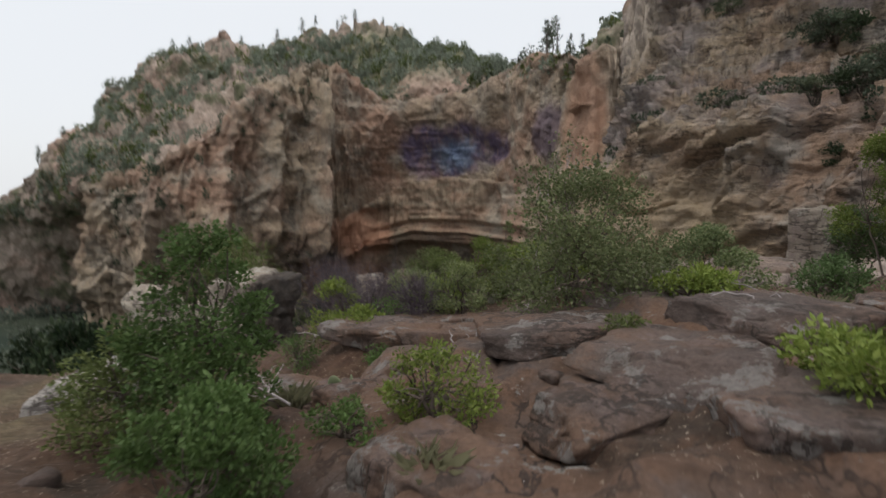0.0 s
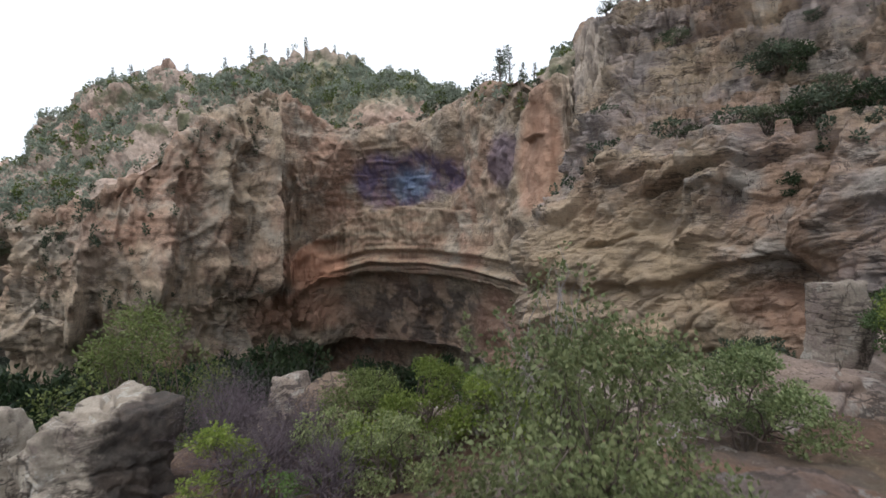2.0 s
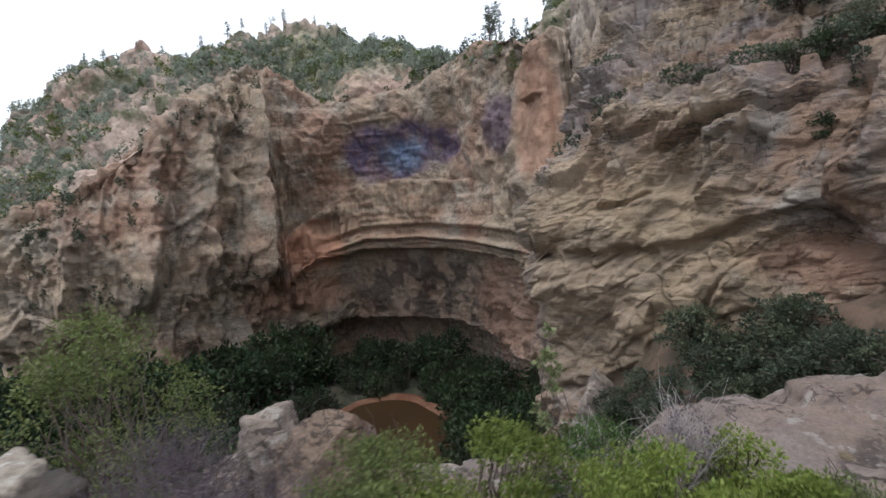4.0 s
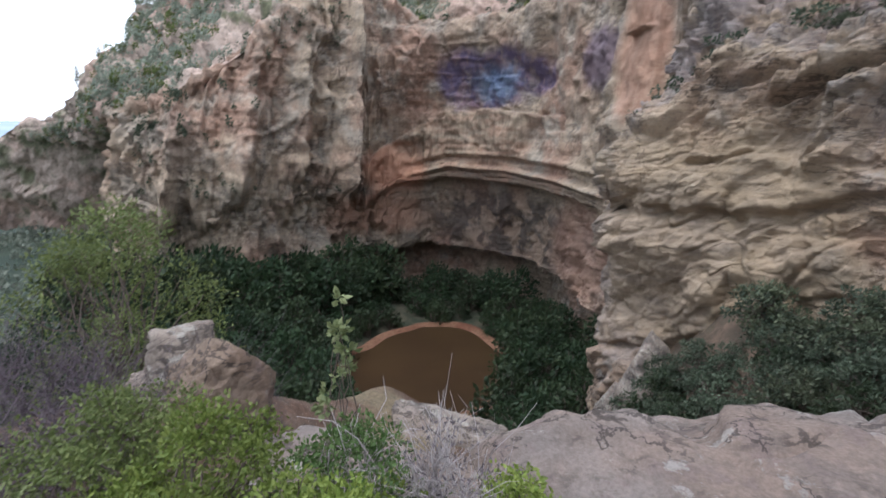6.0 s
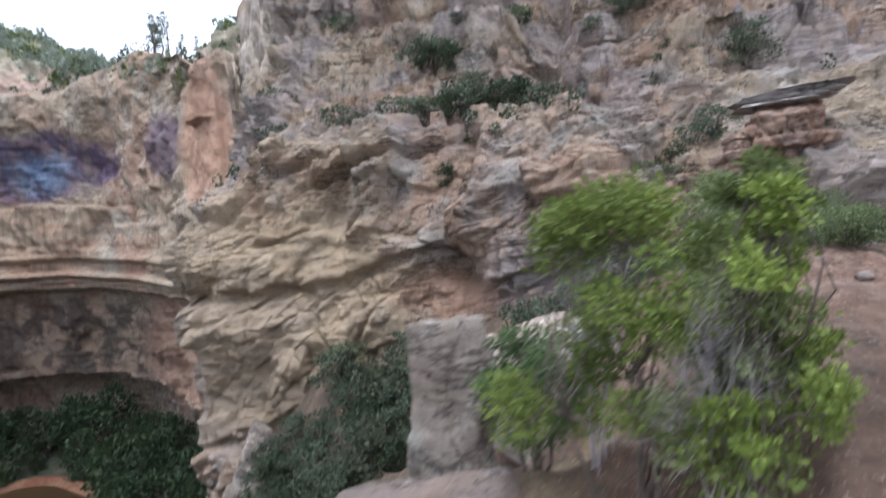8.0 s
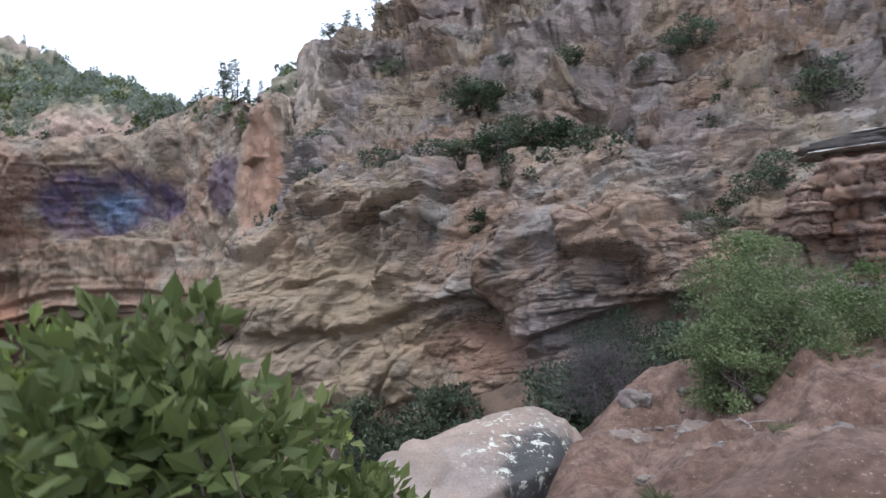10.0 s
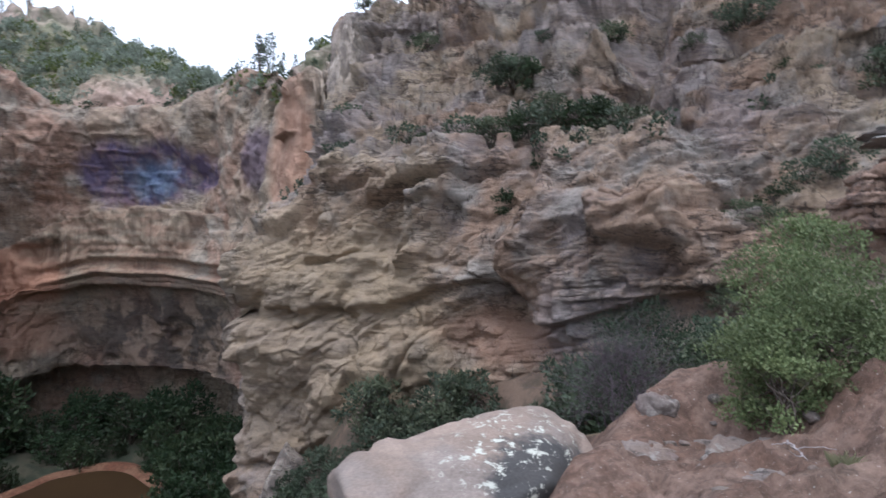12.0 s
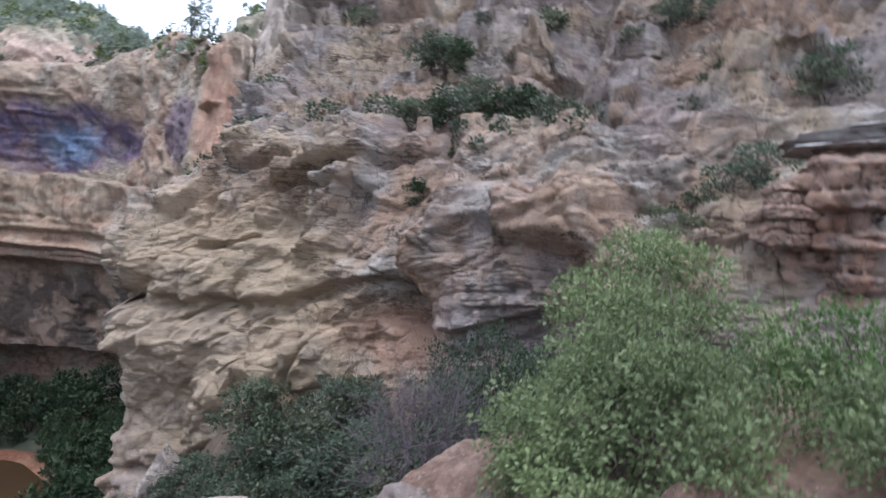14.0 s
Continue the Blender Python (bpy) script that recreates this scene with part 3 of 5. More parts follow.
path_zone = np.exp(-(((P[:, 0] - 0.8) / 3.4) ** 2 + ((P[:, 1] - 4.5) / 4.2) ** 2) * 1.2)
step = Z / 0.17 + 0.9 * fbm(P * 0.55, 3, 12)
tread = np.floor(step) + smooth(0.62, 1.0, step - np.floor(step))
Z = Z + 0.75 * path_zone * 0.17 * (tread - step + 0.3)
bank_zone = np.exp(-(((P[:, 0] - 13.2) / 3.2) ** 2 + ((P[:, 1] - 15.2) / 2.6) ** 2) * 1.2)
rill = np.abs(fbm(np.stack([P[:, 0] * 1.5 + P[:, 1] * 0.5, P[:, 1] * 0.5 - P[:, 0] * 0.3, 0 * P[:, 0]], 1), 3, 18))
Z = Z + bank_zone * (0.3 * facets(P, 0.9, (1, 1, 1), 17) + 0.18 * facets(P, 0.35, (1, 1, 1), 19) - 0.22 * np.exp(-((rill / 0.1) ** 2)) + 0.08 * fbm(P * 2.2, 4, 20, 0.6))
Z = Z + path_zone * (0.2 * facets(P, 1.3, (0.8, 1.1, 1), 15) + 0.06 * facets(P, 0.45, (0.8, 1.1, 1), 16))
Z = Z + (1 - closeness) * 0.9 * fbm(P * 0.09, 4, 8) * smooth(900, 100, np.hypot(P[:, 0], P[:, 1]))
P[:, 2] = Z
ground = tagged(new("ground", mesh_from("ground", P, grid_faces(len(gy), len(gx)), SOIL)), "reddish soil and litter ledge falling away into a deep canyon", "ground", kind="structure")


# ---- alcove cliff ----
# plan of the wall at the arch, from the far left promontory to the slot; heights of rim, arch and lip; depth of the recess
PLAN_X = [-118, -96, -86, -83.7, -73, -63.4, -54.9, -49, -40, -33, -20.2, -12, -7, -1.5, 2.6, 8, 14]
PLAN_Y = [140, 116, 95, 78.7, 81.4, 89.7, 102.6, 108.5, 111.5, 112.2, 107.3, 101, 94, 84, 76, 73.5, 73]
RIM = [2, 4, 5, 5.7, 9.7, 19.2, 31.6, 33, 27, 26, 26.6, 28.6, 29, 26.6, 22.6, 26, 29]
BACK = [3, 3, 3, 2.5, 3, 4, 4.5, 4, 3, 3, 3.5, 4, 4, 3, 2, 2, 2]
ARCH = [-8, -8, -7, -6, -10, -11.5, -9.6, -8.7, -6.2, -4.6, -4.6, -5.3, -5.9, -6.6, -7.2, -8, -8]
LIP = [-20, -20, -20, -20, -21, -22, -22, -21, -19.6, -19.4, -19.6, -19.6, -21, -22, -22, -22, -22]
RECESS = [0.3, 0.3, 0.3, 0.3, 0.6, 0.8, 2, 4, 8, 9, 10, 10, 10, 9, 8, 5, 2]


def alcove_net():
    px, py = np.array(PLAN_X, float), np.array(PLAN_Y, float)
    away = np.stack([px - 2, py - 7], 1)
    away /= np.linalg.norm(away, axis=1, keepdims=True)
    rim, back, arch, lip, rec = (np.array(a, float) for a in (RIM, BACK, ARCH, LIP, RECESS))
    levels = [
        (rim + 0.6, back + 7), (rim, back), (rim * 0.75 + arch * 0.25, back * 0.55), (rim * 0.45 + arch * 0.55, back * 0.3), (arch + 3.0, 0 * rec), (arch + 0.6, 0.02 * rec),
        (arch + 0.1, 0.25 * rec), (arch - 0.5, 0.62 * rec), (arch * 0.6 + lip * 0.4, 0.8 * rec), (lip + 0.6, rec), (lip, rec + 0.8), (lip - 0.2, 1.6 * rec + 0.5), (lip - 5, 1.9 * rec + 0.5), (lip * 0 - 34, 1.9 * rec - 2),
    ]
    return np.array([np.stack([px + away[:, 0] * b, py + away[:, 1] * b, z], 1) for z, b in levels])


def gouge(t, z, at, width, low, high, lean=0.0):
    d = (t - at - lean * (z - low)) / width
    return np.exp(-d * d) * smooth(low - 2, low + 3, z) * smooth(high + 3, high - 3, z)


def alcove_relief(p, n, v, u):
    t = p[:, 0] * 0.8 + p[:, 1] * 0.35
    left = smooth(-42, -52, p[:, 0])
    x, z = p[:, 0], p[:, 2]
    d = 1.5 * fbm(p * 0.07, 4, 21) * (0.6 + left) + 0.5 * fbm(p * 0.33, 4, 23)
    beds = strata(p, p[:, 0], 3.2, 9, 0.0, 31) * 1.5 + strata(p, p[:, 0], 1.0, 3.5, 0.02, 33) * 0.7
    bedded_here = smooth(-0.15, 0.45, fbm(p * 0.06, 3, 35))
    d = d + beds * (0.06 + 0.6 * bedded_here) * (1 - 0.5 * left)
    high = smooth(4, 12, z)
    d = d + facets(p, 8.0, (1, 1, 0.7), 41) * (1.7 + 1.3 * left) + facets(p, 3.2, (1, 1, 0.8), 47) * (0.55 + 0.7 * high * smooth(-34, -44, p[:, 0])) + facets(p, 1.4, (1, 1, 1.1), 49) * 0.28
    # upright joints and fluted columns on the left-hand wall
    flute = np.stack([p[:, 0] * 0.23, p[:, 1] * 0.1, z * 0.035], 1)
    ridge = 1 - np.abs(fbm(flute, 4, 37))
    d = d + left * (1.9 * (ridge - 0.75) + 1.0 * (1 - np.abs(fbm(flute * 2.7, 3, 39)) - 0.7))
    slabs = left * (0.35 + 0.65 * smooth(22, 8, z))
    d = d + slabs * (facets(p, 4.2, (1.3, 0.6, 0.3), 42) * 2.2 + facets(p, 1.9, (1.2, 0.7, 0.4), 44) * 1.1 + facets(p, 0.9, (1, 1, 0.7), 46) * 0.45)
    d = d - slabs * 1.3 * np.exp(-((np.abs(fbm(np.stack([x * 0.2, p[:, 1] * 0.08, z * 0.02], 1), 3, 38)) / 0.05) ** 2))
    d = d - 7.0 * gouge(x, z, -53.5, 1.3, -9, 28, 0.02) - 6.5 * gouge(x, z, -66.0, 1.6, -10, 9, 0.1) - 3.4 * gouge(x, z, -58.6, 0.8, -6, 20, -0.03) - 3.0 * gouge(x, z, -73.0, 0.9, -12, 4, 0.06) - 2.6 * gouge(x, z, -49.8, 0.5, -9, 12, 0.03)
    # upper block that overhangs along an arc from the red block to the stain
    arc = np.interp(x, [-51, -47.5, -43, -37.6, -31, -26, -19, -14, -10], [-4, 1.2, 4.0, 7.2, 8.8, 9.3, 8.7, 7.7, 6.8]) + 0.5 * fbm(p * 0.25, 2, 73)
    d = d + 3.4 * smooth(-0.1, 0.25, z - arc) * smooth(16, 5, z - arc) * smooth(-52, -48, x) * smooth(-9, -15, x) * (1 + 0.5 * smooth(-34, -39, x))
    d = d - 0.9 * np.exp(-(((x + 37.5) / 0.35) ** 2)) * smooth(-7, -5, z) * smooth(5, 4, z)
    # smooth red face with a slot: the block above it hangs out
    face = smooth(-1.8, -1.0, x) * smooth(5.2, 4.4, x) * smooth(6, 9, z) * smooth(23, 20.5, z)
    d = d * (1 - 0.9 * face)
    d = d + face * (0.3 + 0.5 * fbm(p * 0.3, 3, 63)) + 0.6 * face * smooth(3.0, 3.4, x)
    d = d + 0.5 * smooth(-0.6, 0.1, x) * smooth(3.2, 2.8, x) * smooth(16.4, 16.8, z) * smooth(22, 19.5, z)
    d = d - 1.5 * smooth(-0.2, 0.2, x) * smooth(2.6, 2.2, x) * np.exp(-(((z - 16.3 - 0.06 * x) / 0.22) ** 2))
    d = d + 1.0 * smooth(-13, -11.5, x) * smooth(-5.5, -7.5, x) * smooth(4.6, 5.0, z) * smooth(9, 6, z)
    # fan of flutes right of the slot
    fan = (x - 6.0) * 30 / np.maximum(z, 10) + 0.25 * fbm(p * 0.4, 2, 65)
    d = d + smooth(4.6, 5.4, x) * smooth(10, 15, z) * (1.2 + 1.4 * np.abs(np.sin(fan * 1.9)) - 0.5)
    # hanging block at the left end of the arch
    d = d + 2.4 * smooth(-49.5, -47.5, x) * smooth(-38.2, -38.8, x) * smooth(-8, -6, z) * smooth(4, 1 + 0.25 * (x + 44), z)
    # thin ledges over the arch
    rim_z = np.interp(x, PLAN_X, ARCH)
    over = z - rim_z
    d = d * (1 - 0.7 * np.exp(-(((over - 1.0) / 3.5) ** 2)) * smooth(-46, -40, x) * smooth(1, -3, x))
    d = d + (0.7 * np.sin(over * 2.0 + 0.7 * fbm(p * 0.12, 3, 71)) + 0.3 * np.sin(over * 4.7 + 0.9 * fbm(p * 0.15, 3, 72))) * smooth(0.2, 1.2, over) * smooth(8, 4, over) * smooth(-44, -38, x)
    return d * (0.3 + 0.7 * smooth(0.02, 0.09, v))


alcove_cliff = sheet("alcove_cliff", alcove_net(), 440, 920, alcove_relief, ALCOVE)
tagged(alcove_cliff, "huge tan and red sandstone cliff with a wide arched alcove and dark stains", "cliff", kind="structure")

# ---- wooded hill above the alcove ----
SKY_X = [-190, -165, -147, -134, -122, -112, -103, -94, -84, -76, -66, -56, -38, -24, -14, -4, 8]
SKY_Y = [140, 136, 128, 128, 129, 131, 136, 139, 144, 150, 160, 170, 158, 141, 128, 118, 112]
SKY_Z = [0, 6, 16, 24.5, 37, 44, 46, 46, 48, 51.5, 55.5, 53.5, 37, 24, 25, 29.5, 32]


def hill_net():
    px, py = np.array(PLAN_X, float), np.array(PLAN_Y, float)
    away = np.stack([px - 2, py - 7], 1)
    away /= np.linalg.norm(away, axis=1, keepdims=True)
    rim = np.stack([px + away[:, 0] * (np.array(BACK) + 1.0), py + away[:, 1] * (np.array(BACK) + 1.0), np.array(RIM) - 1.2], 1)
    top = np.stack([SKY_X, SKY_Y, SKY_Z], 1).astype(float)
    rows = [rim]
    for k, lift in ((0.3, 0.34), (0.65, 0.68)):
        r = rim * (1 - k) + top * k
        r[:, 2] = rim[:, 2] * (1 - lift) + top[:, 2] * lift
        rows.append(r)
    rows.append(top)
    for k, z in ((0.25, 0.9), (0.9, -0.4)):
        r = top + (top - rim) * k
        r[:, 2] = np.where(z > 0, top[:, 2] * z, -36)
        rows.append(r)
    return np.array(rows)


def hill_relief(p, n, v, u):
    crag = smooth(0.05, 0.45, fbm(p * 0.05, 3, 83))
    d = 2.2 * fbm(p * 0.06, 4, 81) + (0.3 + crag) * strata(p, p[:, 0], 6.0, 9, 0.0, 85) * 2.6 + 0.6 * fbm(p * 0.5, 3, 87)
    rocky = smooth(-40, -55, p[:, 0]) * (0.2 + 0.8 * smooth(-125, -95, p[:, 0]))
    flute = np.stack([p[:, 0] * 0.16, p[:, 1] * 0.1, p[:, 2] * 0.04], 1)
    d = d + facets(p, 9.0, (1, 1, 0.6), 86) * (1.0 + 3.0 * rocky) + facets(p, 3.5, (1, 1, 0.7), 88) * (0.4 + 1.3 * rocky) + 2.2 * rocky * (0.4 - np.abs(fbm(flute, 3, 89)))
    return d * smooth(0.0, 0.05, v)


hill = sheet("wooded_hill", hill_net(), 260, 620, hill_relief, HILL)
tagged(hill, "steep hillside of scrub, ledges and pale rock above the cliff", "hill", kind="structure")

# ---- right-hand buttress, column by column from its left return to the right ----
# each column: foot, lower wall, bulge, upper wall, bench lip, bench back, upper slope, skyline, far side
B0 = [(2, 78, -30), (2, 76, -16), (1.5, 74, -5), (2, 73, 1), (5, 76, 6), (7, 78, 10), (8.5, 80, 18), (9, 86, 29), (9, 96, 10)]
B1 = [(1.2, 60, -30), (1.0, 57, -14), (0.8, 56, -6), (-0.6, 57, -0.4), (3.2, 60, 5.6), (6, 67, 10.4), (7.6, 72, 18), (8.4, 83, 31), (9, 96, 10)]
B2 = [(2.2, 53.2, -28), (1.4, 53.2, -14), (0.9, 53.5, -5), (0.6, 54.6, 1), (5.0, 56.5, 7), (7.6, 62, 12), (10.5, 69, 20), (11.5, 80, 31.5), (13, 96, 10)]
B3 = [(6.5, 49, -18), (6.0, 49, -8.5), (5.8, 49.2, -3.4), (6.4, 50.5, 2.5), (8.0, 52.5, 8), (10, 56, 10.5), (13, 66, 20), (16, 77, 31.5), (20, 96, 10)]
B4 = [(11.6, 44.8, -12), (11.4, 45, -5.4), (11.4, 45.8, -2), (11.8, 47.6, 3), (12.3, 49.5, 7.8), (14.5, 53, 9.6), (18.5, 63, 20.5), (22, 76, 36), (28, 92, 10)]
B5 = [(17, 40.2, -8), (16.2, 42, -3.2), (17, 41.2, -0.6), (18.2, 41, 4.2), (19.4, 43.5, 8.4), (21, 47, 10), (24.5, 57, 20.5), (29, 73, 40), (36, 88, 10)]
B6 = [(20, 36, -6), (20.3, 36, -2), (21.4, 34.8, 1.2), (22.6, 36, 5), (24.6, 39, 9), (26.2, 42, 11), (31, 52, 22), (37, 70, 42), (46, 84, 10)]
B7 = [(24, 30.5, -4), (24.6, 31, -0.5), (25.4, 31.6, 2.6), (27.4, 33.6, 6), (29.5, 36.5, 9.8), (31, 41, 14), (37, 49, 24), (46, 66, 42), (58, 78, 10)]
B8 = [(29, 25, -2), (30, 26, 1), (31.4, 28, 3.4), (34, 31, 7), (37, 34, 10.5), (40, 38, 15), (46, 46, 24), (57, 60, 41), (72, 70, 10)]
B9 = [(38, 16, 2), (39, 18, 4), (41, 21, 6.5), (45, 25, 10), (49, 29, 14), (53, 33, 18), (60, 40, 26), (72, 50, 40), (90, 56, 10)]


def buttress_relief(p, n, v, u):
    x, z = p[:, 0], p[:, 2]
    along = 0.74 * x - 0.68 * (p[:, 1] - 53)
    steep = smooth(0.95, 0.5, np.abs(n[:, 2]))
    tilted = p.copy()
    tilted[:, 2] -= (0.2 + 0.12 * smooth(15, 5, along)) * (along - 12) - 0.5 * fbm(p * 0.05, 2, 100)
    # how thinly the rock is bedded: the right-hand block and the top most, the bulges of the lower left least
    thin = np.clip(0.12 + 0.75 * smooth(-1, 2.5, x - 17 - 0.4 * z) + 0.7 * smooth(5.5, 8, z) + 0.45 * smooth(0.15, 0.5, fbm(p * 0.11, 3, 111)), 0, 1) * (0.2 + 0.8 * smooth(-5.5, -2.5, z))
    d = 0.9 * fbm(p * 0.12, 3, 101) + 0.25 * fbm(p * 0.5, 4, 103)
    broken = smooth(-0.35, 0.25, fbm(p * 0.22, 3, 119))
    d = d + (strata(tilted, along, 2.3, 5, 0.0, 105, 0.5) * 0.3 * thin + strata(tilted, along, 0.8, 2.2, 0.0, 107, 0.5) * 0.5 * thin * broken + strata(tilted, along, 0.36, 1.1, 0.0, 109, 0.5) * 0.3 * thin * broken) * (0.4 + 0.6 * steep)
    d = d + facets(tilted, 6.0, (0.8, 0.8, 0.9), 113) * 1.7 + facets(tilted, 3.0, (0.75, 0.75, 0.95), 114) * 1.1 + facets(tilted, 1.5, (0.8, 0.8, 1.05), 115) * 0.55 + facets(tilted, 0.7, (0.8, 0.8, 1.1), 117) * 0.24
    upper = smooth(0.5, 0.6, v)
    level = p.copy()
    level[:, 2] -= 0.06 * along
    d = d + upper * (strata(level, along, 3.0, 6, 0.0, 121, 0.6) * 1.5 + strata(level, along, 1.1, 3, 0.0, 123, 0.6) * 0.9 + strata(level, along, 0.5, 1.6, 0.0, 124, 0.5) * 0.5 + facets(p, 4.0, (0.9, 0.9, 0.8), 125) * 1.7 + facets(p, 1.7, (0.8, 0.8, 1.2), 127) * 0.45) * (0.6 + 0.4 * smooth(-0.3, 0.3, fbm(p * 0.08, 3, 129)))
    ragged = 0.25 * fbm(p * 0.6, 3, 133)
    # long undercut below the middle tier, and the rounded tier under it
    cut = z - np.interp(x, [1, 3.2, 7, 10.9, 15.4, 17], [-2.7, -2.4, -2.1, -1.6, 0, 0.5]) + ragged
    here = smooth(2, 3.5, x) * smooth(17.2, 16.4, x)
    d = d + here * (0.85 * smooth(-0.08, 0.18, cut) * smooth(5, 1, cut) - 0.55 * np.exp(-(((cut + 0.3) / 0.4) ** 2)))
    d = d + 0.9 * np.exp(-(((z + 5.2) / 1.5) ** 2)) * smooth(0, 2, x) * smooth(13, 9, x)
    # slanting cracks between the tier and the bench
    for at, lo, hi, deep in ((5.6, 9, 20, 1.0), (4.1, 13, 17.5, 0.6), (7.3, 5, 14, 0.8), (2.3, 4.5, 9.5, 0.7)):
        c = z - at - 0.21 * (along - 9.1) + ragged
        d = d + smooth(lo, lo + 1, along) * smooth(hi, hi - 1, along) * deep * (smooth(-0.06, 0.15, c) * smooth(2.6, 0.6, c) - 0.7 * np.exp(-(((c + 0.22) / 0.25) ** 2)))
    # the prow: the right-hand block stands out along a slanting joint and overhangs a dark notch
    joint = x - np.interp(z, [-2, 0.5, 3, 6.9], [17.4, 17.1, 17.5, 20.3]) + 0.5 * ragged
    under = z - np.interp(x, [17, 18, 19.2, 22, 24.3, 27], [0.2, -1.5, -2.0, 0, 0.6, 1.6]) + 0.6 * ragged
    d = d + 1.0 * smooth(-0.15, 0.2, joint) * smooth(-0.12, 0.12, under) * smooth(12, 7, z) * smooth(28, 23, x)
    d = d - 2.0 * np.exp(-(((x - 17.5) / 0.85) ** 2)) * smooth(-2.6, -1.8, z) * smooth(1.1, -0.3, z + 1.2 * np.abs(x - 17.3))
    d = d - 0.3 * smooth(0.05, -0.2, under) * smooth(-2.2, -0.6, under) * smooth(17.5, 18.5, x) * smooth(26, 24, x)
    # hollow under a block in the right-hand wall
    d = d + 1.1 * smooth(2.3, 2.6, z) * smooth(5, 3.2, z) * smooth(20.8, 21.4, x) * smooth(24.4, 23.4, x)
    d = d - 1.6 * np.exp(-(((x - 22.5) / 0.7) ** 2)) * smooth(0.6, 1.3, z) * smooth(2.7, 2.3, z)
    # rounded nose at the left return, undercut
    d = d + 1.5 * np.exp(-(((x - 0.4) / 2.2) ** 2 + ((z - 0.2) / 1.9) ** 2)) - 1.0 * np.exp(-(((x - 0.6) / 2.0) ** 2 + ((z + 2.9) / 0.6) ** 2))
    # leaning flutes at the left shoulder
    fan = smooth(10.6, 9.6, x) * smooth(12, 15, z) * smooth(64, 70, p[:, 1])
    d = d * (1 - 0.8 * fan) + fan * (1.6 * np.abs(np.sin((0.8 * x - 0.5 * p[:, 1]) * 2.6 + 0.22 * z + 0.5 * fbm(p * 0.3, 2, 131))) - 0.4)
    # gully down to the bench
    d = d - 2.8 * np.exp(-(((x - 24.5 - 0.62 * (z - 9)) / 1.1) ** 2)) * smooth(10, 13, z) * smooth(34, 26, z)
    return d


def buttress_ledges(p, v):
    here = smooth(0.47, 0.54, v) * smooth(0.95, 0.88, v) * (0.55 + 0.45 * smooth(-0.3, 0.1, fbm(p * 0.12, 3, 141)))
    fan = smooth(10.6, 9.6, p[:, 0]) * smooth(12, 15, p[:, 2])
    here = here * (1 - fan)
    z = terraced(p, p[:, 2], 2.6, 0.75 * here, 143)
    z = terraced(p, z, 0.95, 0.8 * here, 147)
    return terraced(p, z, 0.42, 0.7 * here, 149)


buttress = sheet("rock_buttress", np.array([B0, B1, B2, B3, B4, B5, B6, B7, B8, B9]).transpose(1, 0, 2), 540, 720, buttress_relief, BUTTRESS, ledges=buttress_ledges)
tagged(buttress, "bulging tan sandstone buttress of tilted beds with a scrubby bench", "cliff", kind="structure")


# ---- pool ----
def pool_outline(grow, wob):
    a = np.linspace(0, 2 * np.pi, 96, endpoint=False)
    ax = np.array([-0.33, 0.94])
    side = np.array([0.94, 0.33])
    r = 1 + wob * value_noise(np.stack([np.cos(a) * 2.2, np.sin(a) * 2.2, a * 0], 1), 5)
    return np.array([-24.6, 79.5]) + (np.cos(a) * r * (15.5 + grow))[:, None] * ax + (np.sin(a) * r * (10.5 + grow * 0.9))[:, None] * side


def ring_mesh(name, rings, material):
    n = len(rings[0])
    verts = np.concatenate(rings)
    k = np.arange(n)
    faces = np.concatenate([np.stack([j * n + k, j * n + (k + 1) % n, (j + 1) * n + (k + 1) % n, (j + 1) * n + k], 1) for j in range(len(rings) - 1)])
    return mesh_from(name, verts, faces, material)


def flat_ring(grow, wob, z):
    o = pool_outline(grow, wob)
    return np.concatenate([o, np.full((len(o), 1), z)], 1)


POOL_Z = -30.6
pool = tagged(new("water", ring_mesh("water", [flat_ring(g, 0.1, POOL_Z) for g in (1.0, -4, -8)] + [flat_ring(-8, 0.1, POOL_Z) * 0.02 + 0.98 * np.array([-24.6, 79.5, POOL_Z])], WATER)), "still muddy brown pool on the canyon floor", "water", kind="structure")
beach = tagged(new("sand_bank", ring_mesh("sand_bank", [flat_ring(g, 0.2, z) for g, z in ((5, -32.4), (2.6, -30.6), (1.7, -30.25), (1.0, -30.3), (0.3, -30.5), (-1.0, -31.2))], SAND)), "bank of red sand round the muddy pool", "sand", kind="structure")


# ---- things: helpers ----
def part(name, me, parent, label=""):
    ob = new(name, me)
    ob.parent = parent
    if label:
        tagged(ob, label)
    return ob


def thing(name, label, category, at, group="", turn=0.0, scale=1.0):
    ob = new(name)
    ob.matrix_basis = pose(*at, 0, 0, turn) @ Matrix.Diagonal((scale, scale, scale, 1))
    return tagged(ob, label, category, group)


def ground_at(x, y):
    i, j = np.clip(np.searchsorted(gx, x) - 1, 0, len(gx) - 2), np.clip(np.searchsorted(gy, y) - 1, 0, len(gy) - 2)
    zz = Z.reshape(len(gy), len(gx))
    fx, fy = (x - gx[i]) / (gx[i + 1] - gx[i]), (y - gy[j]) / (gy[j + 1] - gy[j])
    return float((zz[j, i] * (1 - fx) + zz[j, i + 1] * fx) * (1 - fy) + (zz[j + 1, i] * (1 - fx) + zz[j + 1, i + 1] * fx) * fy)


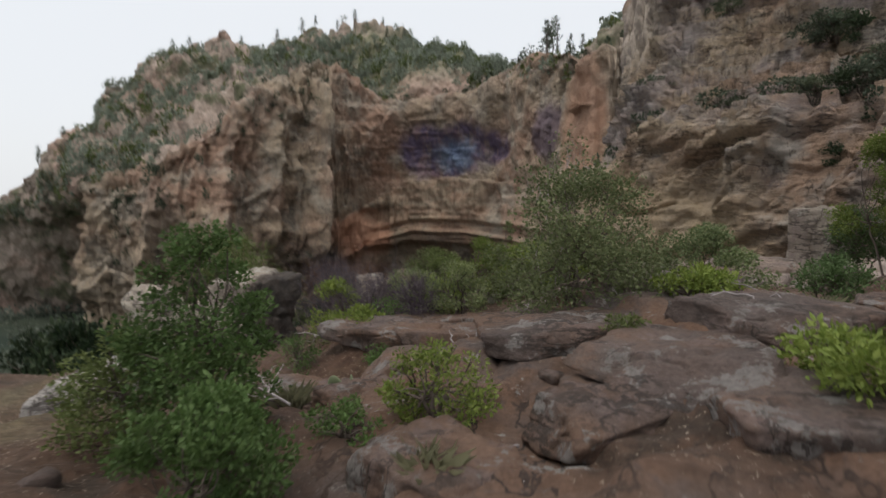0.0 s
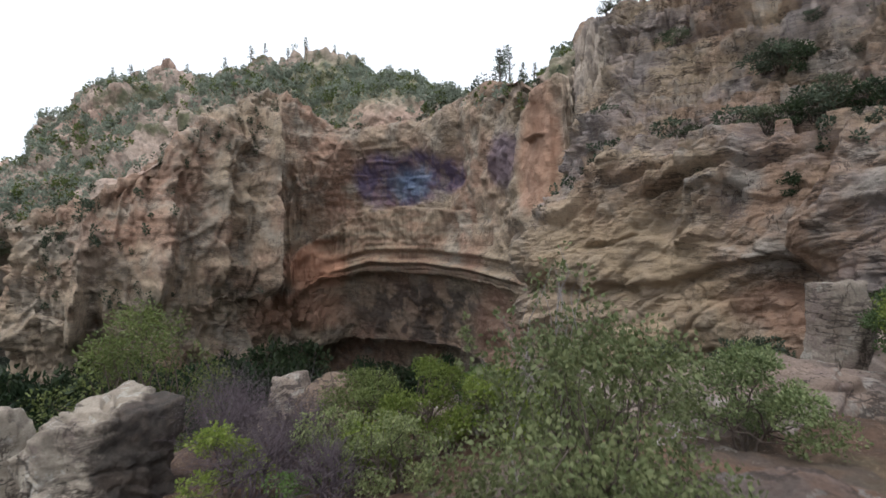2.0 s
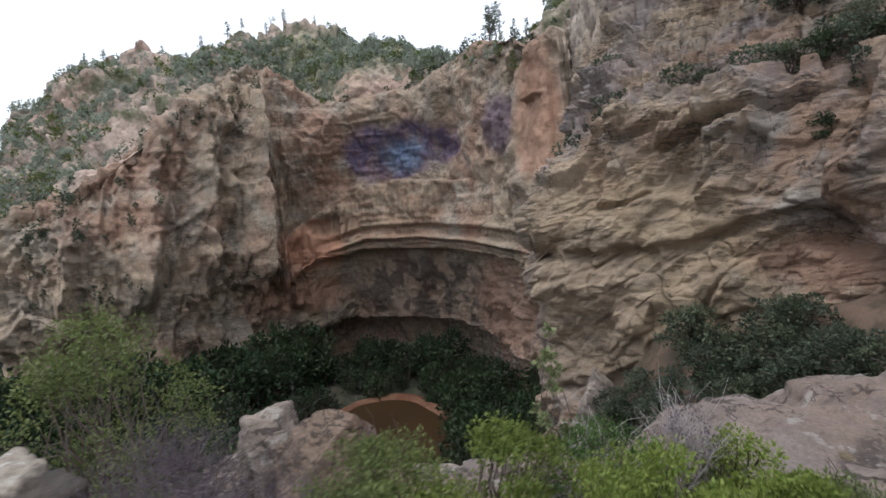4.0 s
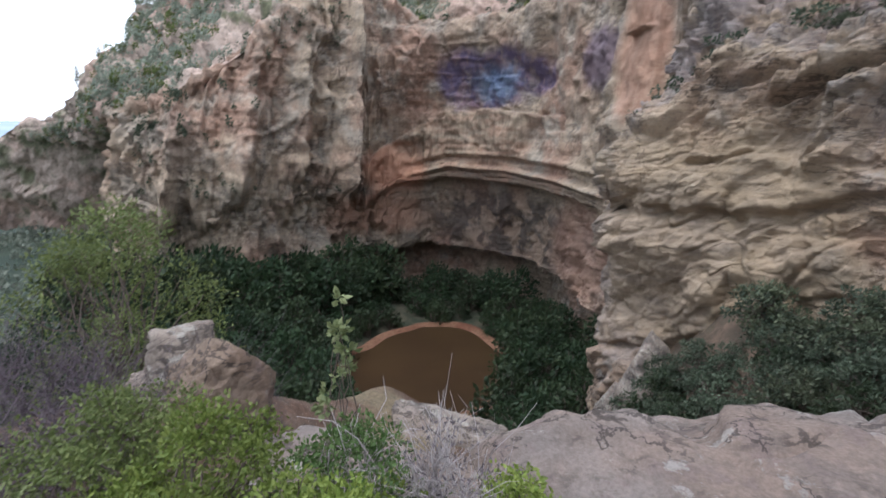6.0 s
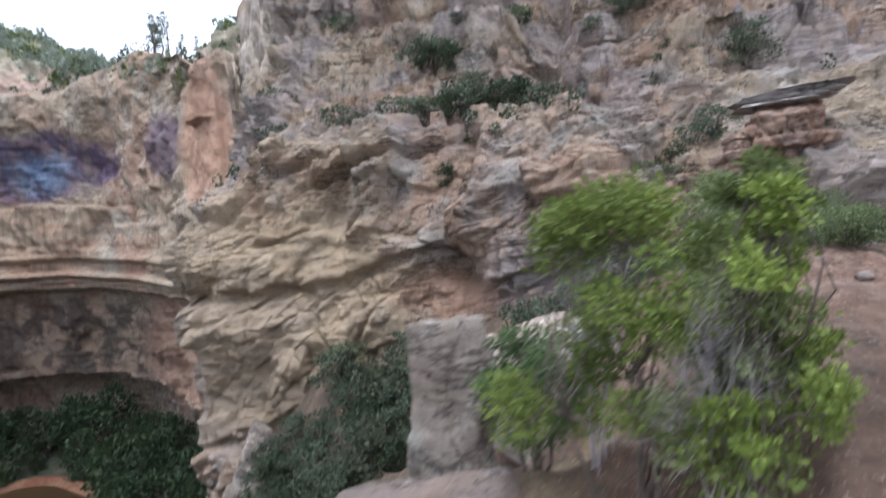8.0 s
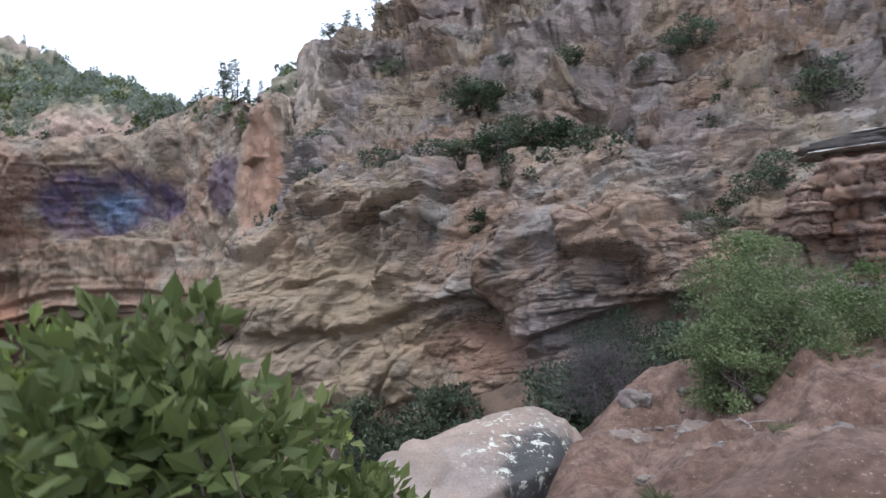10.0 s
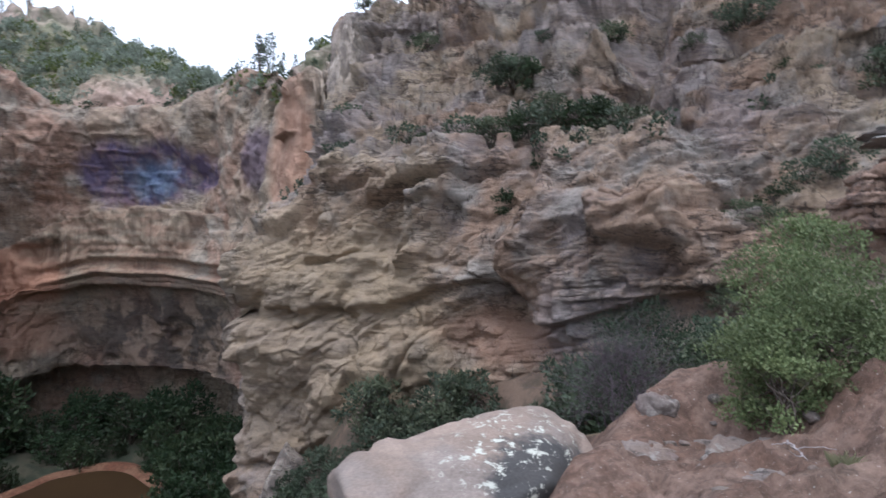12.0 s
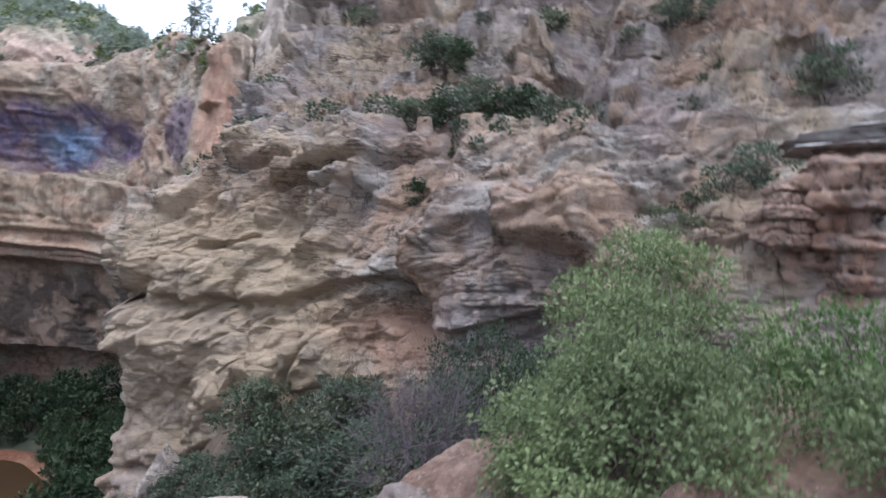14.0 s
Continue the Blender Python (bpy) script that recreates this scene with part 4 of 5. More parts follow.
def tubes(paths, sides=5):
    """Tapered tubes along polylines: a list of (points, start radius, end radius)."""
    verts, faces, base = [], [], 0
    ring = np.linspace(0, 2 * np.pi, sides, endpoint=False)
    for pts, r0, r1 in paths:
        pts = np.asarray(pts, float)
        d = np.gradient(pts, axis=0)
        d /= np.linalg.norm(d, axis=1, keepdims=True) + 1e-9
        ref = np.where(np.abs(d[:, 2:3]) > 0.9, np.array([[1.0, 0, 0]]), np.array([[0, 0, 1.0]]))
        a = np.cross(d, ref)
        a /= np.linalg.norm(a, axis=1, keepdims=True) + 1e-9
        b = np.cross(d, a)
        r = np.linspace(r0, r1, len(pts))[:, None, None]
        v = pts[:, None, :] + r * (a[:, None, :] * np.cos(ring)[None, :, None] + b[:, None, :] * np.sin(ring)[None, :, None])
        verts.append(v.reshape(-1, 3))
        k = np.arange(sides)
        for j in range(len(pts) - 1):
            faces.append(base + np.stack([j * sides + k, j * sides + (k + 1) % sides, (j + 1) * sides + (k + 1) % sides, (j + 1) * sides + k], 1))
        base += len(pts) * sides
    return np.concatenate(verts), np.concatenate(faces)


def leaves(points, outward, size, rng, aspect=0.5, droop=0.0):
    """One folded, pointed leaf at each point."""
    n = len(points)
    d = outward + rng.normal(0, 0.7, (n, 3))
    d[:, 2] -= droop
    d /= np.linalg.norm(d, axis=1, keepdims=True) + 1e-9
    a = np.cross(d, rng.normal(0, 1, (n, 3)))
    a /= np.linalg.norm(a, axis=1, keepdims=True) + 1e-9
    up = np.cross(d, a)
    s = (size * rng.uniform(0.6, 1.35, n))[:, None]
    w = s * aspect * 0.5
    v = np.stack([points, points + d * s * 0.45 + a * w + up * w * 0.35, points + d * s, points + d * s * 0.45 - a * w + up * w * 0.35], 1)
    return v.reshape(-1, 3), np.arange(4 * n).reshape(n, 4)


def bent(a, b, rng, sag, n=5):
    a, b = np.asarray(a, float), np.asarray(b, float)
    t = np.linspace(0, 1, n)[:, None]
    mid = rng.normal(0, sag, 3) * np.linalg.norm(b - a)
    wig = rng.normal(0, 0.03 * np.linalg.norm(b - a), (n, 3))
    wig[0] = wig[-1] = 0
    return a + (b - a) * t + mid * np.sin(t * np.pi) + wig


def shrub_meshes(name, height, radius, clumps, count, size, leaf, wood, seed, stem=0.02, spread=0.5, bare=0.25, aspect=0.5, low=0.25, twig_count=30, open_=0.5):
    """Stems and foliage of a bush or broad tree: clumps of leaves at the ends of forking stems, gaps between them."""
    rng = np.random.default_rng(seed)
    ang = rng.uniform(0, 2 * np.pi, clumps)
    hz = low + (1 - low) * rng.uniform(0, 1, clumps) ** 0.8
    rr = radius * np.sqrt(rng.uniform(0.02, 1, clumps)) * np.sqrt(np.clip(1.08 - (2 * np.clip(hz, 0.15, 1) - 0.85) ** 2 * 0.8, 0.08, 1))
    c = np.stack([np.cos(ang) * rr, np.sin(ang) * rr, hz * height], 1)
    cr = radius * rng.uniform(0.15, 0.36, clumps) * (1.2 - 0.4 * hz)
    paths = []
    forks = max(3, clumps // 5)
    fk = np.stack([rng.normal(0, radius * 0.22, forks), rng.normal(0, radius * 0.22, forks), rng.uniform(0.2, 0.5, forks) * height], 1)
    for p in fk:
        foot = np.array([p[0] * 0.3, p[1] * 0.3, -0.06 * height])
        paths.append((bent(foot, p, rng, 0.08, 6), stem, stem * 0.65))
    for q in c:
        p = fk[np.argmin(np.linalg.norm(fk - q, axis=1) + rng.uniform(0, radius * 0.5, forks))]
        paths.append((bent(p, q, rng, 0.1, 6), stem * 0.55, stem * 0.16))
    for _ in range(twig_count):
        k = rng.integers(clumps)
        tip = c[k] + rng.normal(0, 1, 3) * cr[k] * (0.9 + bare)
        paths.append((bent(c[k] * 0.8, tip, rng, 0.12, 4), stem * 0.22, stem * 0.06))
    stems = mesh_from(name + "_stems", *tubes(paths), wood)
    k = rng.choice(clumps, count, p=cr**2 / (cr**2).sum())
    d = rng.normal(0, 1, (count, 3))
    d /= np.linalg.norm(d, axis=1, keepdims=True)
    sprig = scramble(np.floor(d[:, 0] * 2.5 + 50), np.floor(d[:, 1] * 2.5 + 50), np.floor(d[:, 2] * 2.5 + 50 + k * 7), seed % 997)
    r = cr[k] * (open_ + (1 - open_) * rng.uniform(0, 1, count) ** 0.6) * (0.55 + 0.75 * sprig)
    pts = c[k] + d * r[:, None] * np.array([1.15, 1.15, 0.85])
    pts[:, 2] = np.maximum(pts[:, 2], 0.02)
    out = d * 0.8 + np.array([0, 0, 0.35])
    foliage = mesh_from(name + "_foliage", *leaves(pts, out, size, rng, aspect), leaf, False)
    return stems, foliage


def plant(name, label, category, meshes, at, group="", turn=0.0, scale=1.0, names=("trunk", "foliage")):
    root = thing(name, label, category, at, group, turn, scale)
    for n, me in zip(names, meshes):
        part(n, me, root)
    return root


def conifer_meshes(name, height, radius, count, size, seed):
    rng = np.random.default_rng(seed)
    paths = [(bent((0, 0, -0.3), (rng.normal(0, 0.1), rng.normal(0, 0.1), height), rng, 0.015, 7), height * 0.022, height * 0.004)]
    pts, out = [], []
    whorls = 13
    for w in range(whorls):
        h = height * (0.28 + 0.7 * w / whorls)
        reach = radius * (1 - 0.82 * w / whorls) * rng.uniform(0.6, 1.15)
        for b in range(5):
            if rng.uniform() < 0.22:
                continue
            a = rng.uniform(0, 2 * np.pi)
            tip = np.array([np.cos(a) * reach, np.sin(a) * reach, h + reach * rng.uniform(-0.1, 0.3)])
            paths.append((bent((0, 0, h), tip, rng, 0.05, 4), height * 0.006, height * 0.002))
            m = max(3, int(count / (whorls * 4)))
            t = rng.uniform(0.35, 1.05, m)[:, None]
            pts.append(np.array([0, 0, h]) * (1 - t) + tip * t + rng.normal(0, 0.16 * reach + 0.05, (m, 3)) * np.array([1, 1, 0.5]))
            out.append(np.tile(np.array([np.cos(a), np.sin(a), 0.4]), (m, 1)))
    trunk = mesh_from(name + "_trunk", *tubes(paths), BARK)
    crown = mesh_from(name + "_crown", *leaves(np.concatenate(pts), np.concatenate(out), size, rng, 0.45), LEAF_PINE, False)
    return trunk, crown


def boulder_mesh(name, size, material, seed, faces=9, rough=0.1, sub=5, flat_top=0.0, planes=(), edge=52.0):
    """A block of rock: soft-cornered facets cut from a ball, then worn."""
    rng = np.random.default_rng(seed)
    bm = bmesh.new()
    bmesh.ops.create_icosphere(bm, subdivisions=sub, radius=1.0)
    v = np.array([p.co for p in bm.verts])
    f = np.array([[p.index for p in q.verts] for q in bm.faces])
    bm.free()
    n = np.vstack([np.eye(3), -np.eye(3)]) + rng.normal(0, 0.16, (6, 3))
    n = np.vstack([n, rng.normal(0, 1, (faces, 3))])
    n /= np.linalg.norm(n, axis=1, keepdims=True)
    h = np.append(rng.uniform(0.72, 0.88, 6), rng.uniform(0.8, 1.02, faces))
    if flat_top:
        n, h = np.vstack([n, [rng.normal(0, 0.06), rng.normal(0, 0.06), 1.0]]), np.append(h, flat_top)
    for px, py, pz, ph in planes:
        q = np.array([px, py, pz]) / math.sqrt(px * px + py * py + pz * pz)
        n, h = np.vstack([n, q]), np.append(h, ph)
    edge = edge * 2.2
    s = np.maximum(v @ n.T, 0.0) / h
    r = 1.0 / ((s**edge).sum(1) ** (1 / edge) + 1e-6)
    p = v * np.minimum(r, 1.25)[:, None]
    p = p * np.asarray(size)
    k = 1.0 / max(size)
    shift = seed * 3.1
    d = rough * (fbm(p * k * 1.6 + shift, 4, seed % 91) * 0.4 + 0.35 * fbm(p * k * 6 + shift, 3, seed % 89))
    crack = np.abs(value_noise(p * k * np.array([1.6, 1.6, 3.0]) + shift + 7, seed % 83))
    d = d - rough * 0.9 * np.exp(-((crack / 0.05) ** 2))
    d = d + rough * (2.0 * facets(p * k + shift, 0.7, (1, 1, 1.2), seed % 71) + 0.9 * facets(p * k + shift, 0.28, (1, 1, 1.3), seed % 67))
    p = p + v * (d * min(size))[:, None]
    return mesh_from(name, p, f, material)


def boulder(label, at, size, material, seed, turn=0.0, tilt=(0, 0), name="boulder", **more):
    ob = new(name, boulder_mesh(name, size, material, seed, **more))
    ob.matrix_basis = pose(*at, tilt[0], tilt[1], turn)
    return tagged(ob, label, "rock")


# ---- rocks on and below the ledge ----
boulder("big pale weathered boulder with a dark side", (-6.0, 9.45, -1.25), (1.25, 1.05, 1.15), DARK_SIDED, 11, -35, planes=((0.9, -0.2, 0.1, 0.7), (-0.5, -0.45, 0.75, 0.6), (-0.1, -0.85, -0.5, 0.72), (-0.85, -0.5, -0.1, 0.8)), faces=5, edge=40, sub=6, rough=0.08)
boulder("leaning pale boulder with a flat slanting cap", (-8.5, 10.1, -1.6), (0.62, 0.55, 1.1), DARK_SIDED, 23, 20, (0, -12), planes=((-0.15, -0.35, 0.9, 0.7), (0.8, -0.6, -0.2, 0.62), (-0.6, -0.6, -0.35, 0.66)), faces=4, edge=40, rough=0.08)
boulder("long smooth bleached slab lying on the slope", (-5.5, 6.1, -1.5), (1.15, 0.42, 0.4), WHITE, 31, 50, (0, -16), flat_top=0.7, faces=5, rough=0.06)
boulder("tan boulder with a pointed top on the ledge edge", (-3.1, 11.4, -1.1), (0.68, 0.6, 0.9), BROWN, 41, 25, planes=((0.75, -0.6, 0.3, 0.6), (-0.6, -0.25, 0.75, 0.58), (0.3, 0.5, 0.8, 0.75), (-0.1, -1, 0.15, 0.66)), faces=3, edge=50, rough=0.07, sub=6)
boulder("small grey boulder beside the tan one", (-4.1, 12.0, -1.15), (0.5, 0.5, 0.7), PALE, 43, 60, planes=((0.5, -0.7, 0.5, 0.6), (-0.6, -0.5, 0.6, 0.65)), faces=3, edge=50, rough=0.07)
boulder("grey rock among dry brush", (-4.9, 12.6, -2.0), (0.75, 0.6, 0.6), PALE, 47, 10)
boulder("rounded grey rock among dry brush", (-4.0, 12.2, -2.0), (0.5, 0.5, 0.55), PALE, 49, 80)
boulder("flat-topped sandstone block perched below the ledge", (-2.5, 17.9, -5.45), (1.6, 1.1, 1.4), PALE, 53, 12, (0, 5), flat_top=0.95, planes=((1, -0.15, 0.05, 0.78), (0.1, -1, 0.1, 0.8)), edge=44, faces=5)
slab = boulder("broad pink-grey slickrock slab at the rim", (2.3, 10.35, -0.98), (3.1, 1.75, 1.05), SLAB, 59, 24, (2, -2), name="rock_slab", flat_top=0.92, faces=6, edge=18, sub=7, rough=0.15)
boulder("small slickrock slab beside the rim", (-0.55, 10.0, -0.95), (1.1, 0.8, 0.7), SLAB, 61, -20, name="rock_slab", flat_top=0.85, edge=18)
boulder("pink-grey slickrock slab rising beside the upright block", (4.1, 11.4, -0.85), (1.9, 1.15, 0.68), SLAB, 63, 32, (0, -5), name="rock_slab", flat_top=0.9, faces=6, edge=18, sub=6, rough=0.1)
boulder("upright pale block at the end of the slab", (5.6, 13.1, -0.2), (0.52, 0.52, 1.5), PALE, 67, 30, planes=((-0.8, -0.5, 0.05, 0.72), (0, 0, 1, 0.9)), edge=28)
boulder("long pale boulder patched with black and white lichen", (9.35, 16.95, -1.35), (2.5, 1.15, 1.2), LICHEN, 71, 26, (0, -3), flat_top=0.9, planes=((0.35, -0.9, -0.1, 0.78), (1, 0.1, 0.05, 0.9)), edge=22, sub=6, rough=0.045, faces=3)
boulder("pinkish rock at the foot of the soil bank", (12.55, 17.75, -0.35), (0.42, 0.36, 0.4), SLAB, 73, 40, edge=24)
boulder("slickrock step in the soil bank", (11.9, 16.2, -0.85), (1.0, 0.6, 0.35), SLAB, 79, 30, name="rock_slab", flat_top=0.8, edge=18)
for k, (x, y, w, d, h, turn) in enumerate([(12.7, 16.9, 0.75, 0.35, 0.22, 30), (12.3, 15.9, 0.8, 0.4, 0.2, 35), (13.1, 16.0, 0.6, 0.4, 0.18, 10), (12.0, 14.9, 0.6, 0.4, 0.16, 50), (12.6, 13.9, 0.5, 0.35, 0.14, 20), (11.4, 16.6, 0.8, 0.45, 0.25, 30)]):
    boulder("low pinkish rock ledge showing through the soil bank", (x, y, ground_at(x, y) - 0.07), (w, d, h), SLAB, 190 + k, turn, (3, -4), name="rock_slab", flat_top=0.75, edge=24, rough=0.18, faces=7)["group"] = "bank ledges"
STEPS = [(0.4, 5.0, 0.95, 0.75, 20, 0), (1.3, 4.1, 0.75, 0.8, -25, 1), (2.1, 4.8, 0.85, 0.6, 35, 1), (-0.5, 6.4, 1.25, 0.5, 8, 0), (-1.8, 6.5, 0.9, 0.5, -12, 1), (-0.9, 5.5, 0.8, 0.42, 15, 0), (0.75, 3.5, 0.6, 0.45, 50, 0), (-0.15, 2.75, 0.55, 0.4, -30, 1), (1.5, 6.4, 0.8, 0.45, 5, 0), (3.1, 5.7, 0.95, 0.6, -15, 1), (-2.3, 5.3, 0.75, 0.5, 30, 0), (2.6, 6.8, 0.7, 0.4, -35, 0), (-1.0, 7.6, 0.9, 0.4, 10, 0), (3.9, 6.6, 0.7, 0.5, 20, 1), (1.7, 3.1, 0.6, 0.5, 10, 0), (-1.3, 4.4, 0.5, 0.35, 40, 0)]
for k, (x, y, w, d, turn, red) in enumerate(STEPS):
    boulder("low reddish slickrock step in the soil" if red else "low grey lichened slickrock step in the soil", (x, y, ground_at(x, y) - 0.03), (w, d, 0.2), STEP, 160 + k, turn, (3 * (k % 3) - 2, -4 + 2 * (k % 4)), name="rock_slab", flat_top=0.72, edge=26, sub=5, rough=0.16, faces=7)["group"] = "slickrock steps"
for k in range(46):
    rng = np.random.default_rng(500 + k)
    x, y = (rng.uniform(-2.5, 5), rng.uniform(2.2, 9.5)) if k < 28 else (rng.uniform(10.5, 15.5), rng.uniform(12.8, 17.5))
    r = rng.uniform(0.04, 0.13)
    boulder("small loose stone on the red soil", (x, y, ground_at(x, y) + r * 0.15), (r * 1.3, r, r * 0.7), STEP if k < 22 else PALE if rng.uniform() < 0.5 else SLAB, 600 + k, rng.uniform(0, 360), name="stone", sub=2, rough=0.12)["group"] = "loose stones"

spur = boulder("pale rock spur leaning against the foot of the buttress", (4.3, 50.2, -18.2), (4.8, 2.9, 6.0), PALE, 101, -37, (0, 18), name="rock_spur", planes=((-0.9, -0.3, 0.25, 0.7), (0.6, -0.3, 0.75, 0.62)), sub=6, rough=0.07, edge=30)
tower = thing("rock_tower", "reddish layered rock tower under a jutting grey caprock", "rock", (30.9, 27.3, 0))


def bedded(name, at, size, seed, material, height, parent):
    me = boulder_mesh(name, size, material, seed, flat_top=0.85, edge=40, sub=6, rough=0.12)
    n = len(me.vertices)
    co = np.empty(n * 3, np.float32)
    me.vertices.foreach_get("co", co)
    p = co.reshape(-1, 3).astype(float)
    out = p * np.array([1, 1, 0])
    out /= np.linalg.norm(out, axis=1, keepdims=True) + 1e-6
    p = p + out * (strata(p + seed, np.arctan2(p[:, 1], p[:, 0]) * size[0], height, 2.5, 0.02, seed) * height * 0.9)[:, None]
    me.vertices.foreach_set("co", p.astype(np.float32).ravel())
    me.update()
    ob = part(name, me, parent)
    ob.matrix_basis = Matrix.Translation(at)
    return ob


bedded("column", (0.0, 0.0, 4.0), (2.2, 2.0, 3.5), 103, RUST, 0.7, tower)
for dx, dy, dz, w, h, turn in ((-0.2, 0.2, 6.95, 2.3, 0.16, -47), (0.0, 0.0, 7.18, 2.8, 0.17, -44), (0.3, -0.3, 7.42, 2.7, 0.17, -50), (0.9, -0.9, 7.64, 2.2, 0.14, -47)):
    layer = part("caprock", boulder_mesh("caprock", (w, 1.6, h), CAP, 105 + int(10 * h + w), faces=10, rough=0.35, sub=5, flat_top=0.8, edge=40), tower, "thin pale grey caprock layer")
    layer.matrix_basis = pose(dx, dy, dz, 0, 0, turn)
bedded("knob", (-2.1, 0.9, 4.3), (0.95, 0.9, 1.5), 107, RUST, 0.5, tower)

# ---- near shrubs ----
def near(label, x, y, top, radius, leaf, seed, count, size, height=None, name="shrub", **more):
    z = ground_at(x, y)
    h = height or max(0.3, top - z)
    clumps = more.pop("clumps", 26)
    wood = more.pop("wood", BARK)
    return plant(name, label, "bush", shrub_meshes(name, h, radius, clumps, count, size, leaf, wood, seed, **more), (x, y, z - 0.03))


near("leafy green scrub oak bush beside the path", -1.85, 3.05, 0.72, 0.46, LEAF_FRESH, 201, 12000, 0.036, clumps=52, aspect=0.6, stem=0.016, low=0.05)
near("olive green bush beside the leafy oak", -2.6, 3.3, -0.05, 0.5, LEAF_OLIVE, 202, 6000, 0.036, clumps=44, aspect=0.6, stem=0.014, low=0.05)
near("low leafy green bush beside the path", -1.25, 2.35, -0.1, 0.42, LEAF_FRESH, 206, 7000, 0.034, clumps=34, aspect=0.6, stem=0.012, low=0.05)
near("tall open grey-green shrub with pale leaves and bare twigs", 0.5, 6.1, 1.25, 1.05, LEAF_GREY, 203, 15000, 0.038, clumps=64, wood=BARK, aspect=0.7, twig_count=70, bare=0.05, stem=0.016, low=0.08, open_=0.3)
near("slender sparse sprig of pale leaves above the grey shrub", 0.35, 6.35, 2.0, 0.4, LEAF_GREY, 204, 420, 0.04, clumps=14, wood=BARK_GREY, aspect=0.7, twig_count=30, bare=0.1, stem=0.011, low=0.4)
near("small dense dark green shrub on the soil", 2.45, 8.7, 0.6, 0.7, LEAF_SAGE, 205, 8500, 0.042, aspect=0.6)
near("low yellow-green leafy shrub on the slickrock", -0.38, 3.55, -0.1, 0.34, LEAF_BRIGHT, 207, 2600, 0.036, aspect=0.5, low=0.05)
near("low yellow-green leafy shrub at a rock step", 1.65, 5.5, 0.3, 0.38, LEAF_BRIGHT, 209, 2200, 0.05, low=0.1)
near("low yellow-green leafy shrub by the boulder", -3.4, 8.5, -0.35, 0.5, LEAF_BRIGHT, 211, 3000, 0.05, low=0.1)
near("low yellow-green leafy shrub on the ledge", -1.7, 8.6, -0.25, 0.55, LEAF_BRIGHT, 213, 3200, 0.05, low=0.1)
near("low spreading green shrub on red soil", 2.1, 3.3, -0.2, 0.42, LEAF_BRIGHT, 215, 2600, 0.05, low=0.1)
near("low green shrub on the soil slope", 3.6, 7.6, 0.3, 0.5, LEAF_OAK, 217, 3000, 0.045, low=0.1)
near("low yellow-green leafy shrub below the path", -2.4, 7.0, -0.55, 0.4, LEAF_BRIGHT, 219, 2400, 0.05, low=0.1)
near("dry purple-grey brush beside the big boulder", -4.2, 10.3, -0.1, 0.9, LEAF_DRY, 221, 3600, 0.03, wood=BARK_PURPLE, twig_count=420, bare=0.6, stem=0.014, clumps=40, aspect=0.3)
near("dry grey brush among rocks", -3.3, 11.6, -0.75, 0.8, LEAF_DRY, 223, 3600, 0.03, wood=BARK_PURPLE, twig_count=420, bare=0.6, stem=0.013, clumps=36, aspect=0.3)
for k, (x, y, top, r) in enumerate([(-3.6, 9.2, -0.1, 0.75), (-2.6, 8.35, -0.05, 0.7), (-2.9, 9.7, -0.35, 0.7), (-1.75, 7.75, -0.1, 0.4), (-4.9, 11.2, -0.5, 0.8)]):
    near("dark purple-grey twiggy brush by the boulders", x, y, top, r, LEAF_DRY, 281 + k, 1100, 0.026, wood=BARK_PURPLE, twig_count=420, bare=0.4, stem=0.017, clumps=40, aspect=0.35, low=0.05)["group"] = "twiggy brush"
near("bright green leafy shrub at the rim", -0.15, 8.75, 0.45, 0.5, LEAF_BRIGHT, 225, 8500, 0.03, clumps=30, aspect=0.6)
near("green leafy shrub at the rim", -0.95, 8.95, 0.38, 0.55, LEAF_BRIGHT, 227, 9000, 0.03, clumps=30, aspect=0.6)
near("olive green shrub at the rim", -1.85, 9.25, 0.2, 0.6, LEAF_OLIVE, 229, 8500, 0.03, clumps=30, aspect=0.6)
near("bright green shrub against the slab", 0.55, 8.6, 0.3, 0.4, LEAF_BRIGHT, 231, 6500, 0.03, aspect=0.6)
near("bright yellow-green bush over the slab edge", 0.55, 9.3, 0.2, 0.4, LEAF_BRIGHT, 232, 5200, 0.03, clumps=30, aspect=0.6, low=0.1)
near("pale grey-green shrub at the slab edge", 0.95, 9.0, 0.05, 0.3, LEAF_GREY, 234, 3600, 0.03, clumps=24, aspect=0.6, low=0.1, twig_count=60)
near("fresh green bush with dead twigs at the rim", -0.35, 9.35, 0.3, 0.45, LEAF_FRESH, 236, 5200, 0.03, clumps=30, aspect=0.55, low=0.1, twig_count=120, bare=0.5, wood=BARK_GREY)
near("dead grey twiggy shrub at the rim", 0.2, 9.3, 0.5, 0.34, LEAF_DRY, 233, 700, 0.03, wood=BARK_GREY, twig_count=300, bare=0.45, clumps=34, stem=0.012, aspect=0.3)
near("pale grey-green shrub with bare lower twigs", -1.2, 8.0, 0.12, 0.42, LEAF_GREY, 235, 5000, 0.03, wood=BARK, aspect=0.7, twig_count=30, bare=0.2, low=0.05)
near("pale grey-green shrub at the break of slope", -2.1, 8.6, -0.05, 0.45, LEAF_GREY, 237, 4500, 0.03, wood=BARK, aspect=0.7, twig_count=40, bare=0.2, low=0.05)
near("single leafy sprig standing above the shrubs", -0.62, 9.7, 0.95, 0.13, LEAF_GREY, 239, 420, 0.045, clumps=12, aspect=0.7, stem=0.01, low=0.3, twig_count=12)
